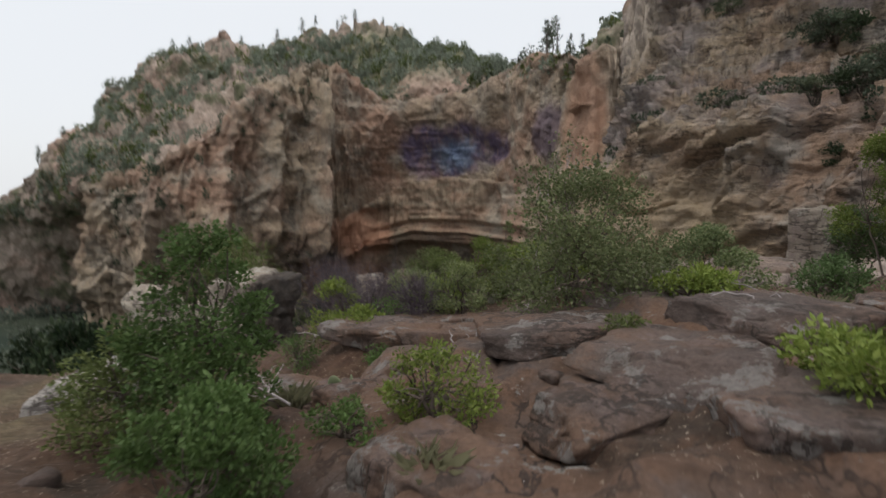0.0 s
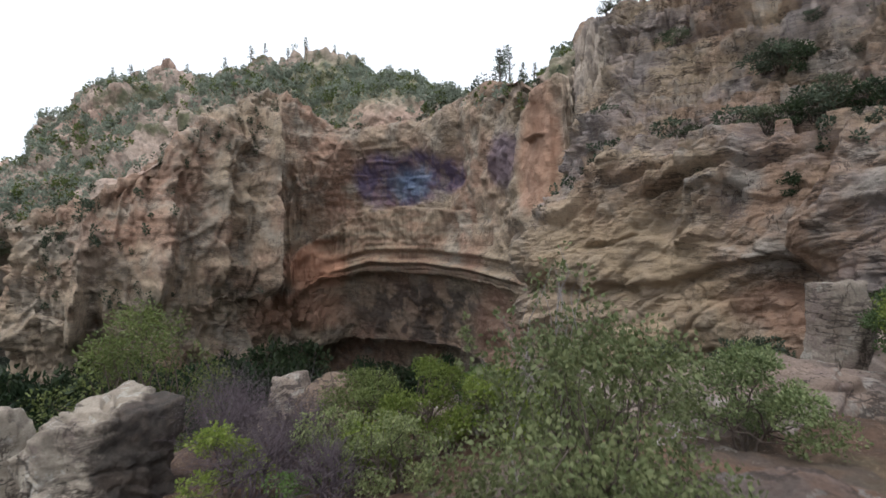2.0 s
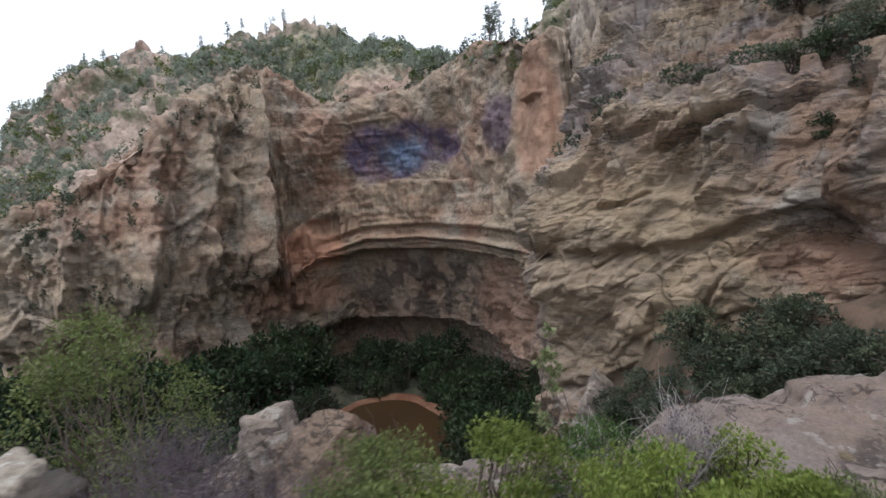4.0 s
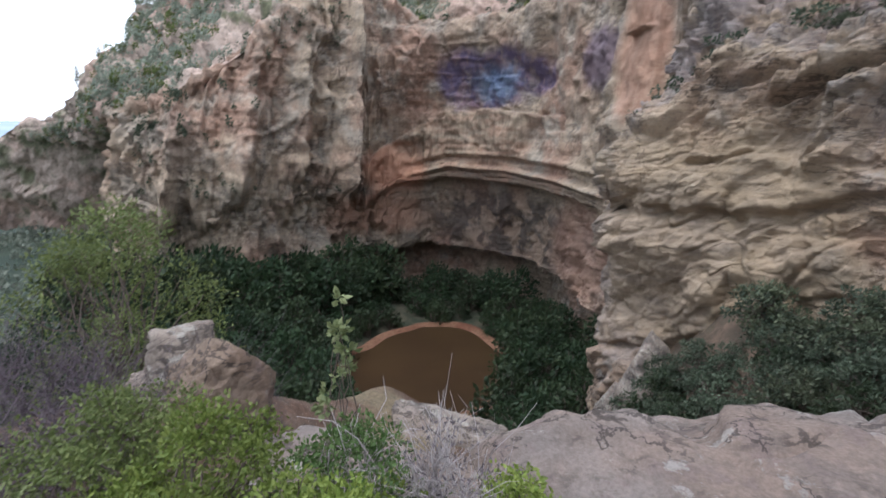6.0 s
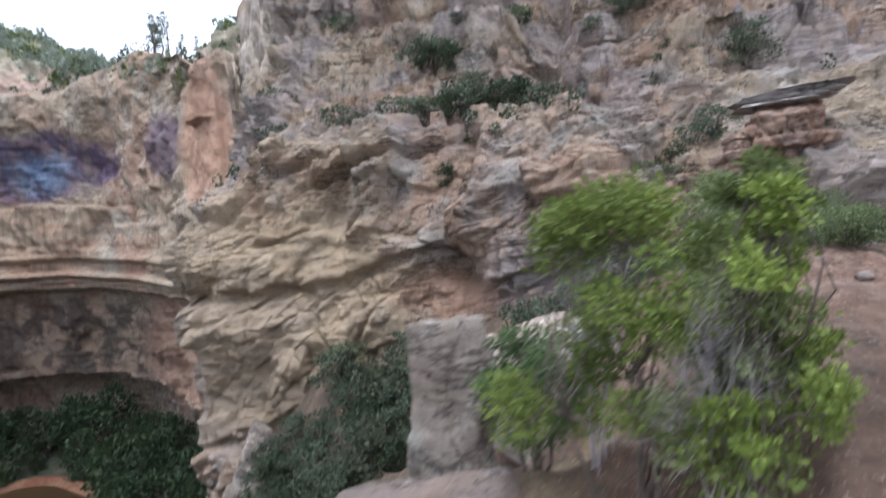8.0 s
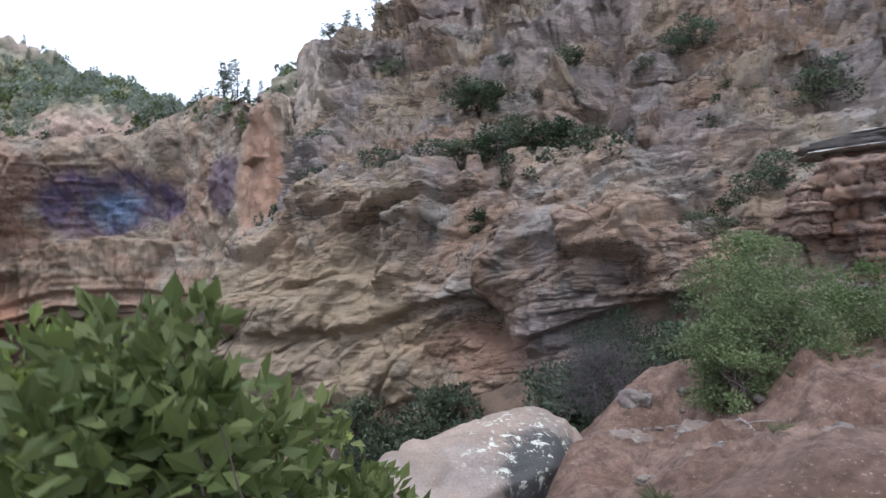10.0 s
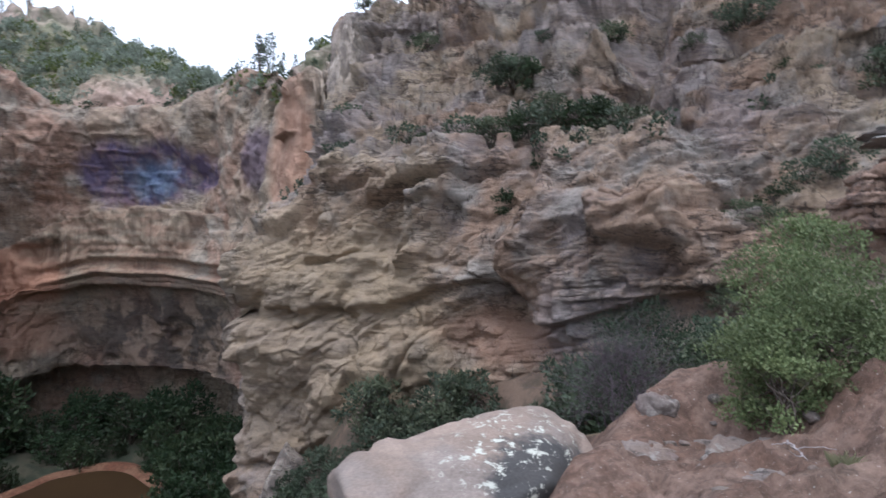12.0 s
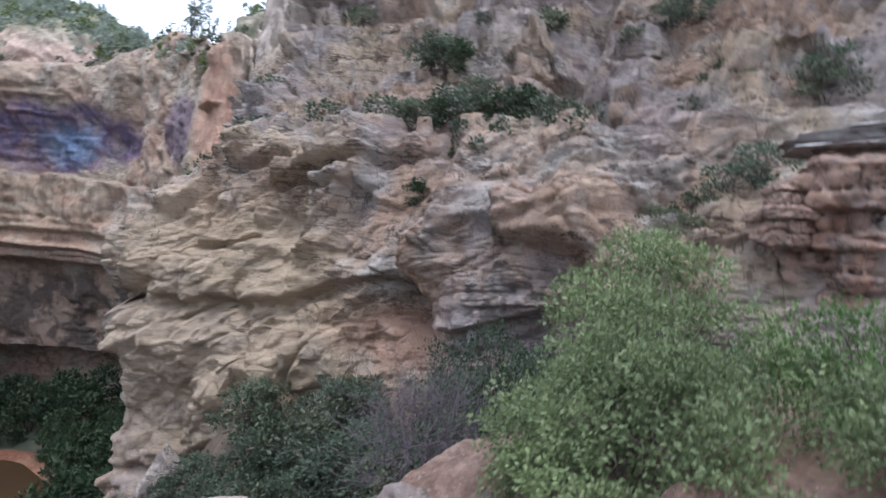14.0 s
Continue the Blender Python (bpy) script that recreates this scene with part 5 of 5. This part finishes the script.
near("bright green oak bush by the pale block", 5.95, 11.95, 1.05, 0.65, LEAF_OAK, 241, 6500, 0.05, clumps=34, aspect=0.55)
near("bright green leafy oak bush beside the path", 5.75, 10.35, 2.25, 0.82, LEAF_BRIGHT, 243, 13000, 0.046, clumps=36, aspect=0.55, stem=0.02)
near("grey twiggy bush beside the path", 5.85, 9.7, 1.75, 0.4, LEAF_GREY, 245, 2600, 0.032, wood=BARK_GREY, twig_count=320, bare=0.5, clumps=40, aspect=0.5, stem=0.009)
near("bright green leafy bush crowding the path", 6.25, 9.75, 2.4, 0.4, LEAF_OLIVE, 242, 4800, 0.045, clumps=30, aspect=0.55, low=0.15, stem=0.016)
near("olive green bush with dark stems beside the path", 7.55, 8.8, 2.82, 0.38, LEAF_OLIVE, 244, 4200, 0.045, clumps=28, aspect=0.55, low=0.2, stem=0.016, twig_count=60)
near("dead twigs with a few leaves at the rim", 6.15, 11.2, 1.75, 0.42, LEAF_GREY, 247, 420, 0.04, wood=BARK_GREY, twig_count=160, bare=0.5, clumps=20, aspect=0.5, stem=0.012)
near("dense dark-stemmed green bush beside the path", 8.0, 9.3, 2.6, 0.45, LEAF_OLIVE, 246, 5200, 0.045, clumps=30, aspect=0.55, low=0.3, stem=0.016, twig_count=40)
near("open olive-green oak with dark crooked stems beside the path", 7.18, 9.0, 2.72, 0.3, LEAF_OLIVE, 250, 2600, 0.045, clumps=26, aspect=0.55, low=0.3, stem=0.02, twig_count=50)
near("olive green leafy bush crowding the turn of the path", 6.38, 9.88, 2.28, 0.3, LEAF_OLIVE, 254, 4200, 0.042, clumps=28, aspect=0.55, low=0.2, stem=0.016, twig_count=50)
near("bright green leafy bush at the turn of the path", 6.0, 9.5, 2.25, 0.34, LEAF_BRIGHT, 252, 4200, 0.045, clumps=26, aspect=0.55, low=0.2, stem=0.016)
near("rounded grey-green shrub low on the bank", 13.35, 16.2, 1.0, 0.72, LEAF_SAGE, 248, 8500, 0.052, clumps=36, aspect=0.65, low=0.08)
near("full grey-green shrub on the soil bank", 14.3, 16.5, 1.75, 1.15, LEAF_SAGE, 249, 16000, 0.056, clumps=46, aspect=0.65, low=0.1)
near("tall green shrub on the soil bank", 15.3, 17.7, 2.75, 1.3, LEAF_SAGE, 251, 15000, 0.06, clumps=46, aspect=0.6, low=0.1)
near("green shrub at the top of the bank", 16.0, 15.2, 1.75, 0.95, LEAF_SAGE, 253, 9000, 0.055, clumps=36, aspect=0.65, low=0.1)
near("green shrub behind the bank", 17.2, 16.6, 2.2, 1.1, LEAF_FRESH, 255, 8000, 0.058, clumps=36, aspect=0.6, low=0.1)
near("dark grey dead brush behind the boulder", 13.2, 20.3, 0.65, 1.2, LEAF_SCRUB, 257, 2600, 0.05, wood=BARK_PURPLE, twig_count=650, bare=0.6, clumps=44, aspect=0.3)
near("dark green brush behind the boulder", 15.0, 22.0, 1.0, 1.6, LEAF_DARK, 259, 6000, 0.07, clumps=44)
near("broad olive-green tree on the slope below the ledge", -11.5, 17.5, -0.2, 2.5, LEAF_OLIVE, 261, 14000, 0.11, name="tree", clumps=50, stem=0.07)

for k, (x, y, top, r, leaf) in enumerate([(-1.9, 3.3, 0.35, 0.3, LEAF_FRESH), (-2.4, 4.2, 0.3, 0.32, LEAF_OLIVE), (-1.6, 5.9, 0.3, 0.25, LEAF_FRESH), (-2.9, 6.2, 0.4, 0.4, LEAF_FRESH), (-3.3, 7.2, 0.45, 0.4, LEAF_OLIVE), (0.9, 4.6, 0.2, 0.2, LEAF_OLIVE), (2.6, 4.1, 0.25, 0.28, LEAF_BRIGHT), (3.0, 4.9, 0.3, 0.3, LEAF_OLIVE), (-0.95, 3.3, 0.25, 0.26, LEAF_FRESH), (2.75, 6.1, 0.25, 0.25, LEAF_FRESH), (-2.2, 7.9, 0.35, 0.35, LEAF_FRESH), (4.3, 7.0, 0.4, 0.4, LEAF_OAK)]):
    near("small low green plant between slickrock steps", x, y, 0, r, leaf, 270 + k, 900, 0.035, height=top, clumps=14, low=0.05, aspect=0.5)["group"] = "low plants"
for k, (x, y, n) in enumerate([(-1.7, 3.9, 5), (-0.7, 4.7, 4), (0.2, 3.2, 3), (2.2, 5.4, 4), (-2.6, 7.4, 6), (1.2, 7.4, 4), (12.6, 15.4, 4)]):
    rng = np.random.default_rng(290 + k)
    paths = []
    lead, length = rng.uniform(0, 2 * np.pi), rng.uniform(0.6, 0.95)
    main = bent((0, 0, 0), (np.cos(lead) * length, np.sin(lead) * length, 0.06), rng, 0.08, 9)
    paths.append((main, 0.013, 0.004))
    for b in range(n):
        a, foot = lead + rng.choice((-1, 1)) * rng.uniform(0.5, 1.1), main[1 + (b * 7) // n]
        length = rng.uniform(0.15, 0.4)
        paths.append((bent(foot, foot + np.array([np.cos(a) * length, np.sin(a) * length, rng.uniform(0.0, 0.12)]), rng, 0.08, 6), 0.008, 0.003))
    twigs = new("dead_branch", mesh_from("dead_branch", *tubes(paths), BARK_GREY))
    twigs.matrix_basis = pose(x, y, ground_at(x, y) + 0.04)
    tagged(twigs, "dead grey forked branch lying on the ground", "branch", "fallen branches")


def leaning_branch(label, foot, tip, twigs, count, seed):
    """A bare branch that rises from the ground and leans over, with side twigs and a few leaves at its end."""
    rng = np.random.default_rng(seed)
    foot, tip = np.array(foot, float), np.array(tip, float)
    knee = foot * 0.45 + tip * 0.55 + np.array([-0.1, 0.0, 0.12])
    t = np.linspace(0, 1, 14)[:, None]
    line = (1 - t) ** 2 * foot + 2 * t * (1 - t) * knee + t**2 * tip + rng.normal(0, 0.006, (14, 3))
    paths, ends = [(line, 0.013, 0.004)], [line[-1]]
    for k in range(twigs):
        a = line[5 + (k * 9) // twigs]
        d = np.array([rng.uniform(-0.5, 0.6), rng.uniform(-0.4, 0.4), rng.uniform(0.3, 1.0)]) * rng.uniform(0.07, 0.16)
        paths.append((bent(a, a + d, rng, 0.15, 4), 0.005, 0.0018))
        if k % 3 == 0:
            ends.append(a + d)
    root = thing("dead_branch", label, "branch", tuple(foot))
    part("stem", mesh_from("branch_stem", *tubes([(p - foot, a, b) for p, a, b in paths]), BARK_GREY), root)
    pts = np.concatenate([ends[0] + rng.normal(0, 0.035, (count, 3))] + [e + rng.normal(0, 0.015, (3, 3)) for e in ends[1:]]) - foot
    part("leaf_cluster", mesh_from("leaf_cluster", *leaves(pts, rng.normal(0, 1, pts.shape), 0.035, rng, 0.7), LEAF_BRIGHT, False), root, "small yellow-green leaves at the branch end")["kind"] = "stuff"


leaning_branch("dry grey branch with a tuft of leaves at its tip", (6.02, 11.12, ground_at(6.02, 11.12) - 0.03), (6.6, 11.26, 1.7), 10, 34, 951)
leaning_branch("dry grey branch rising from the rim brush", (6.1, 11.3, ground_at(6.1, 11.3) - 0.03), (6.42, 11.3, 1.66), 8, 8, 953)


def grass_tuft(x, y, count, length, seed, label):
    rng = np.random.default_rng(seed)
    a = rng.uniform(0, 2 * np.pi, count)
    lean = rng.uniform(0.1, 1.0, count)
    base = np.stack([rng.normal(0, 0.04, count), rng.normal(0, 0.04, count), np.zeros(count)], 1)
    d = np.stack([np.cos(a) * lean, np.sin(a) * lean, np.ones(count)], 1)
    d /= np.linalg.norm(d, axis=1, keepdims=True)
    s = (length * rng.uniform(0.6, 1.1, count))[:, None]
    w = np.cross(d, [0, 0, 1.0])
    w = w / (np.linalg.norm(w, axis=1, keepdims=True) + 1e-6) * 0.006
    mid = base + d * s * 0.6
    tip = base + d * s + np.stack([np.cos(a), np.sin(a), -0.5 * np.ones(count)], 1) * s * 0.22
    v = np.stack([base - w, base + w, mid + w * 0.8, tip, mid - w * 0.8], 1).reshape(-1, 3)
    f = np.arange(5 * count).reshape(count, 5)
    ob = new("grass_tuft", mesh_from("grass_tuft", v, f, GRASS, False))
    ob.matrix_basis = pose(x, y, ground_at(x, y) - 0.02, 0, 0, rng.uniform(0, 360))
    return tagged(ob, label, "grass", "grass tufts")


for k, (x, y, n, h) in enumerate([(-0.85, 1.5, 130, 0.42), (13.6, 15.9, 150, 0.45), (-0.2, 2.6, 60, 0.25), (3.0, 6.3, 70, 0.3), (12.3, 14.4, 60, 0.25), (9.9, 13.6, 60, 0.25), (-1.9, 4.3, 80, 0.3), (4.4, 9.3, 70, 0.3)]):
    grass_tuft(x, y, n, h, 700 + k, "tuft of pale dry grass on red soil")

pads = thing("prickly_pear", "small prickly pear cactus with pale green pads", "cactus", (-1.45, 4.55, ground_at(-1.45, 4.55)))
PAD = leaf_material("cactus_pad", (0.22, 0.27, 0.15), (0.28, 0.32, 0.19))
for k in range(5):
    rng = np.random.default_rng(800 + k)
    bm = bmesh.new()
    bmesh.ops.create_uvsphere(bm, u_segments=14, v_segments=9, radius=1.0)
    bmesh.ops.transform(bm, matrix=pose(rng.uniform(-0.16, 0.16), rng.uniform(-0.1, 0.1), 0.09 + 0.07 * (k % 2), rng.uniform(-25, 25), rng.uniform(-25, 25), rng.uniform(0, 180)) @ Matrix.Diagonal((0.085, 0.016, 0.11, 1)), verts=bm.verts)
    me = bpy.data.meshes.new("pad")
    bm.to_mesh(me)
    bm.free()
    me.polygons.foreach_set("use_smooth", [True] * len(me.polygons))
    me.materials.append(PAD)
    part("pad", me, pads)

# ---- shrubs on the bench and ledges of the buttress ----
scrub = [plant("shrub", "dark green scrub bush growing on a rock ledge", "bush", shrub_meshes("ledge_shrub", 1.9, 1.25, 20, 900, 0.2, m, BARK, 301 + k, stem=0.05, low=0.05, twig_count=10, open_=0.3), (0, 0, -60), "ledge bushes") for k, m in enumerate((LEAF_SCRUB, LEAF_DUSTY, LEAF_SHADE))]
BENCH = [(13.6, 55, 10.2), (14.6, 53, 9.9), (16, 51.8, 10), (17.2, 49.5, 9.9), (18.4, 47.8, 10), (19.8, 46.6, 10.3), (21.2, 46.6, 10.4), (22.6, 46.5, 10.8), (23.9, 45.6, 10.8), (25.2, 44.6, 11), (25.6, 42.2, 9.4), (24.4, 43.6, 10.4), (20.7, 53.6, 16.2), (22, 52.8, 16), (23.2, 51.8, 15.6), (21.4, 53, 16.4), (22.6, 47.4, 12.2)]
SPOTS = [(15.5, 66.6, 24), (25.4, 55.4, 21), (26.2, 50.2, 16), (18.1, 43, 4.8), (19.2, 43.7, 5.6), (8.2, 64.8, 14.6), (9.9, 54.8, 9.2), (35.3, 43.6, 18.4), (32.1, 44, 16.8), (35.5, 39.4, 13.6), (36.8, 38.4, 13.2), (26.5, 32.6, 3.6), (28, 32.1, 4.5), (29.6, 31.9, 5.4), (27.2, 31.6, 3.4), (30.4, 51.4, 20), (31, 31.6, 6.4), (24.6, 31.2, -0.2)]
HIGH = [(17.9, 72.2, 32.4), (19.4, 71.6, 32.6), (10.8, 75.6, 31), (29.2, 60.2, 31.4), (36, 43.4, 18.8), (39.4, 35.7, 12), (46.5, 45.3, 23), (44.9, 48.4, 27), (30.3, 52.8, 19.6), (35.5, 53, 27), (9, 63.1, 14), (16.6, 65.5, 23), (49.4, 43.9, 24.4), (40.5, 36.6, 13.5)]
for k, (x, y, z) in enumerate(BENCH + SPOTS + HIGH):
    rng = np.random.default_rng(330 + k)
    big = rng.uniform(0.75, 1.25) * (1.2 if k < len(BENCH) else 0.72 if k < len(BENCH) + len(SPOTS) else 1.1)
    copy_thing(scrub[k % 3], pose(x, y, z - 0.2, 0, 0, rng.uniform(0, 360)) @ Matrix.Diagonal((big * 1.15, big * 1.15, big * 0.9, 1)))

# ---- brush along the foot of the buttress ----
FOOT_X, FOOT_Y = [2.5, 5, 8, 11, 14, 17, 20, 23, 25], [50, 48, 45.5, 43.5, 41, 38, 34.5, 31, 28]
for k in range(150):
    rng = np.random.default_rng(400 + k)
    t = rng.uniform(0, 8) if k < 88 else rng.uniform(0.4, 4)
    away = rng.uniform(0.3, 7.5)
    x, y = np.interp(t, range(9), FOOT_X) - 0.45 * away, np.interp(t, range(9), FOOT_Y) - 0.85 * away
    big = rng.uniform(0.7, 1.5)
    copy_thing(scrub[(0, 0, 0, 1, 0, 0, 2)[k % 7]], pose(x, y, ground_at(x, y) - 0.2, 0, 0, rng.uniform(0, 360)) @ Matrix.Diagonal((big, big, big, 1)))
for ob in scrub:
    ob.matrix_basis = pose(12 + 3 * scrub.index(ob), 34 - 2 * scrub.index(ob), ground_at(12 + 3 * scrub.index(ob), 34 - 2 * scrub.index(ob)) - 0.2)

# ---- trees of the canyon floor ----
kinds = [plant("tree", "leafy tree on the canyon floor, its green darkened for shade", "tree", shrub_meshes("canyon_tree", 6.4, 3.1, 30, 850, 0.62, (LEAF_DARK, LEAF_SHADE, LEAF_DARK, LEAF_SHADE)[k], BARK, 441 + k, stem=0.12, low=0.1, twig_count=8, open_=0.25), (-30 - 6 * k, 60 + 4 * k, ground_at(-30 - 6 * k, 60 + 4 * k) - 0.2), "canyon trees", names=("trunk", "crown")) for k in range(4)]
placed = 0
for k in range(2000):
    rng = np.random.default_rng(9000 + k)
    x, y = rng.uniform(-78, 3), rng.uniform(28, 122)
    d = np.array([x + 24.6, y - 79.5])
    a, b = d @ np.array([-0.33, 0.94]), d @ np.array([0.94, 0.33])
    ring = math.hypot(a / 19.0, b / 13.2)
    wall = np.interp(x, PLAN_X[3:], PLAN_Y[3:])
    behind = a > 8 and ring < 1.5
    lowest = math.hypot(x, y - 8) < 26
    if ring < 1.0 or y > wall + (6 if x > -42 else -2) or lowest or (ring > 2.3 and x > -40 and rng.uniform() < 0.45) or (a < -12 and abs(b) < 8):
        continue
    big = rng.uniform(0.7, 1.2) * (0.72 if behind else 1.55 if x < -40 and y > wall - 22 else 1.0)
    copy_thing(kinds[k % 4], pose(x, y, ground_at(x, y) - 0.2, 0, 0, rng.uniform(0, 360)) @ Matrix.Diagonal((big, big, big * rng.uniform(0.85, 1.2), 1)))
    placed += 1
    if placed == 255:
        break
# taller growth against the foot of the left-hand wall
for k in range(40):
    rng = np.random.default_rng(12000 + k)
    x = rng.uniform(-92, -58)
    y = np.interp(x, PLAN_X[2:], PLAN_Y[2:]) - rng.uniform(2.5, 11)
    big = rng.uniform(1.1, 1.9)
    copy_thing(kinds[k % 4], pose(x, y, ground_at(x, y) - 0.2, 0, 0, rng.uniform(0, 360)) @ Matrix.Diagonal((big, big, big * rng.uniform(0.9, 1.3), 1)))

# ---- conifers on the skyline, woods on the hill ----
PINE_SPOTS = [(-4.5, 98, 26.5, 1.25), (-7.5, 103, 27, 0.8), (-9, 106, 27.5, 0.95), (-2.5, 95, 26.5, 0.6), (-11.5, 109, 28, 0.7), (-0.5, 92, 26.5, 0.7), (1.5, 90, 27, 0.5), (13.2, 80, 31.2, 0.9), (14.6, 79, 31.6, 0.7), (17, 77.5, 32.5, 1.0)]
pines = [plant("pine_tree", "slender open pine standing on the skyline", "tree", conifer_meshes("pine", 6.4, 1.15, 330, 0.34, 471 + k), (-4.5 + 0.8 * k, 97 + 2 * k, 29 + k), "skyline pines", names=("trunk", "crown")) for k in range(3)]
hv = np.array([v.co for v in hill.data.vertices]).reshape(260, 620, 3)
for k in range(84):
    rng = np.random.default_rng(480 + k)
    u = int(rng.uniform(60, 612) if k < 40 else rng.normal(430, 70)) % 615
    row = int(np.argmax(hv[:, u, 2])) - int(rng.uniform(0, 18))
    x, y, z = hv[max(row, 4), u]
    big = rng.uniform(0.3, 1.0) ** 1.5 * (1.1 if k < 40 else 0.8)
    copy_thing(pines[k % 3], pose(x, y, z - 0.2, 0, 0, rng.uniform(0, 360)) @ Matrix.Diagonal((big * 1.1, big * 1.1, big, 1)))

for k, (x, y, z, big) in enumerate(PINE_SPOTS):
    copy_thing(pines[k % 3], pose(x, y, z, 0, 0, 47 * k) @ Matrix.Diagonal((big * 1.2, big * 1.2, big, 1)))


def woods(name, grid, count, size, seed, material, keep, label):
    """Scrub and small trees past counting, each a clump of leaves."""
    rng = np.random.default_rng(seed)
    nv, nu, _ = grid.shape
    i, j = rng.integers(3, int(nv * 0.62), count * 3), rng.integers(2, nu - 2, count * 3)
    p = grid[i, j]
    ok = keep(p, i / nv, j / nu, rng)
    p = p[ok][:count]
    pts, out = [], []
    for q in p:
        r = size * rng.uniform(0.5, 1.2)
        m = 46
        d = rng.normal(0, 1, (m, 3))
        d /= np.linalg.norm(d, axis=1, keepdims=True)
        pts.append(q + d * r * rng.uniform(0.5, 1.0, (m, 1)) * np.array([0.85, 0.85, 1.25]) + np.array([0, 0, r * 0.8]))
        out.append(d + np.array([0, 0, 0.4]))
    ob = new(name, mesh_from(name, *leaves(np.concatenate(pts), np.concatenate(out), size * 0.5, rng, 0.7), material, False))
    return tagged(ob, label, "woods", kind="stuff")


def hill_keep(p, v, u, rng):
    patch = fbm(p * 0.045, 3, 91)
    thick = np.maximum(smooth(-75, -55, p[:, 0]) * smooth(0.05, 0.25, v), smooth(0.36, 0.46, v) + smooth(-88, -100, p[:, 0]))
    rim = smooth(0.16, 0.04, v) * smooth(-55, -62, p[:, 0])
    dome = smooth(-58, -48, p[:, 0])
    return rng.uniform(0, 1, len(p)) < np.clip(0.06 + 0.8 * patch + 0.5 * thick * dome + 0.7 * rim + 0.3 * smooth(-105, -120, p[:, 0]), 0.03, 0.9)


woods("hill_scrub", hv, 3400, 1.1, 501, LEAF_FAR, hill_keep, "evergreen scrub covering the hillside, paled for haze")
woods("hill_brush", hv, 900, 1.1, 503, LEAF_OLIVE, hill_keep, "olive green brush scattered over the hillside")
av = np.array([v.co for v in alcove_cliff.data.vertices]).reshape(440, 920, 3)


def wall_keep(p, v, u, rng):
    patch = fbm(p * 0.08, 3, 95)
    return (p[:, 0] < -86) & (rng.uniform(0, 1, len(p)) < 0.3) | (p[:, 0] < -50) & (p[:, 2] > -8) & (rng.uniform(0, 1, len(p)) < np.clip(patch * 1.2 - 0.05, 0, 1)) | (v < 0.07) & (rng.uniform(0, 1, len(p)) < 0.3)


woods("cliff_scrub", av, 1200, 0.75, 505, LEAF_SCRUB, wall_keep, "dull green bushes clinging to the cliff ledges")
bv = np.array([v.co for v in buttress.data.vertices]).reshape(540, 720, 3)


def bench_keep(p, v, u, rng):
    patch = fbm(p * 0.1, 3, 97)
    return (v > 0.42) & (rng.uniform(0, 1, len(p)) < np.clip(patch * 1.3 - 0.15, 0, 0.8))


woods("slope_scrub", bv[::1], 230, 0.55, 507, LEAF_SCRUB, bench_keep, "small dull green bushes dotted over the rock slope")

# ---- woods of the side valley and the far distance ----
rng = np.random.default_rng(511)
vx, vy = -60 - 340 * rng.uniform(0, 1, 1500) ** 1.6, rng.uniform(-40, 260, 1500)
side = np.stack([vx, vy, np.array([ground_at(a, b) for a, b in zip(vx, vy)])], 1)
side = side[(side[:, 1] < np.interp(side[:, 0], [-400, -120, -90, -80], [400, 128, 90, 70]))]
pts = np.repeat(side, 40, 0)
d = rng.normal(0, 1, pts.shape)
d /= np.linalg.norm(d, axis=1, keepdims=True)
r = np.repeat(rng.uniform(1.6, 3.4, len(side)), 40)[:, None]
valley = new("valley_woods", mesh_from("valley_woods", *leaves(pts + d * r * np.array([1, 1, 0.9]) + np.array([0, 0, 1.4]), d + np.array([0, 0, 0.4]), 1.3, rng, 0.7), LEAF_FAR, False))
tagged(valley, "green woods filling the side valley, paled for haze", "woods", kind="stuff")
# distance haze is put into the ridge's blue-grey base colour
s = Shade("haze_blue_ridge", 1.0)
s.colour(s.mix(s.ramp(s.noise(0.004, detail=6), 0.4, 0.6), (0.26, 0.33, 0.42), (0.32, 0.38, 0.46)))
a = np.linspace(radians(95), radians(200), 160)
crest = 30 + 60 * np.abs(fbm(np.stack([a * 3, a * 0, a * 0], 1), 4, 77))
far = [np.stack([np.cos(a) * R, np.sin(a) * R, z], 1) for R, z in ((1500, a * 0 - 45), (2000, crest * 0.25 - 40), (2600, crest * 0.7 - 40), (3200, crest - 40), (3600, crest * 0 - 60))]
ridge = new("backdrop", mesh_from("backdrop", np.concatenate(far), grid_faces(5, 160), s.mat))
tagged(ridge, "far horizon ridges coloured blue-grey for haze", "ridge", kind="structure")
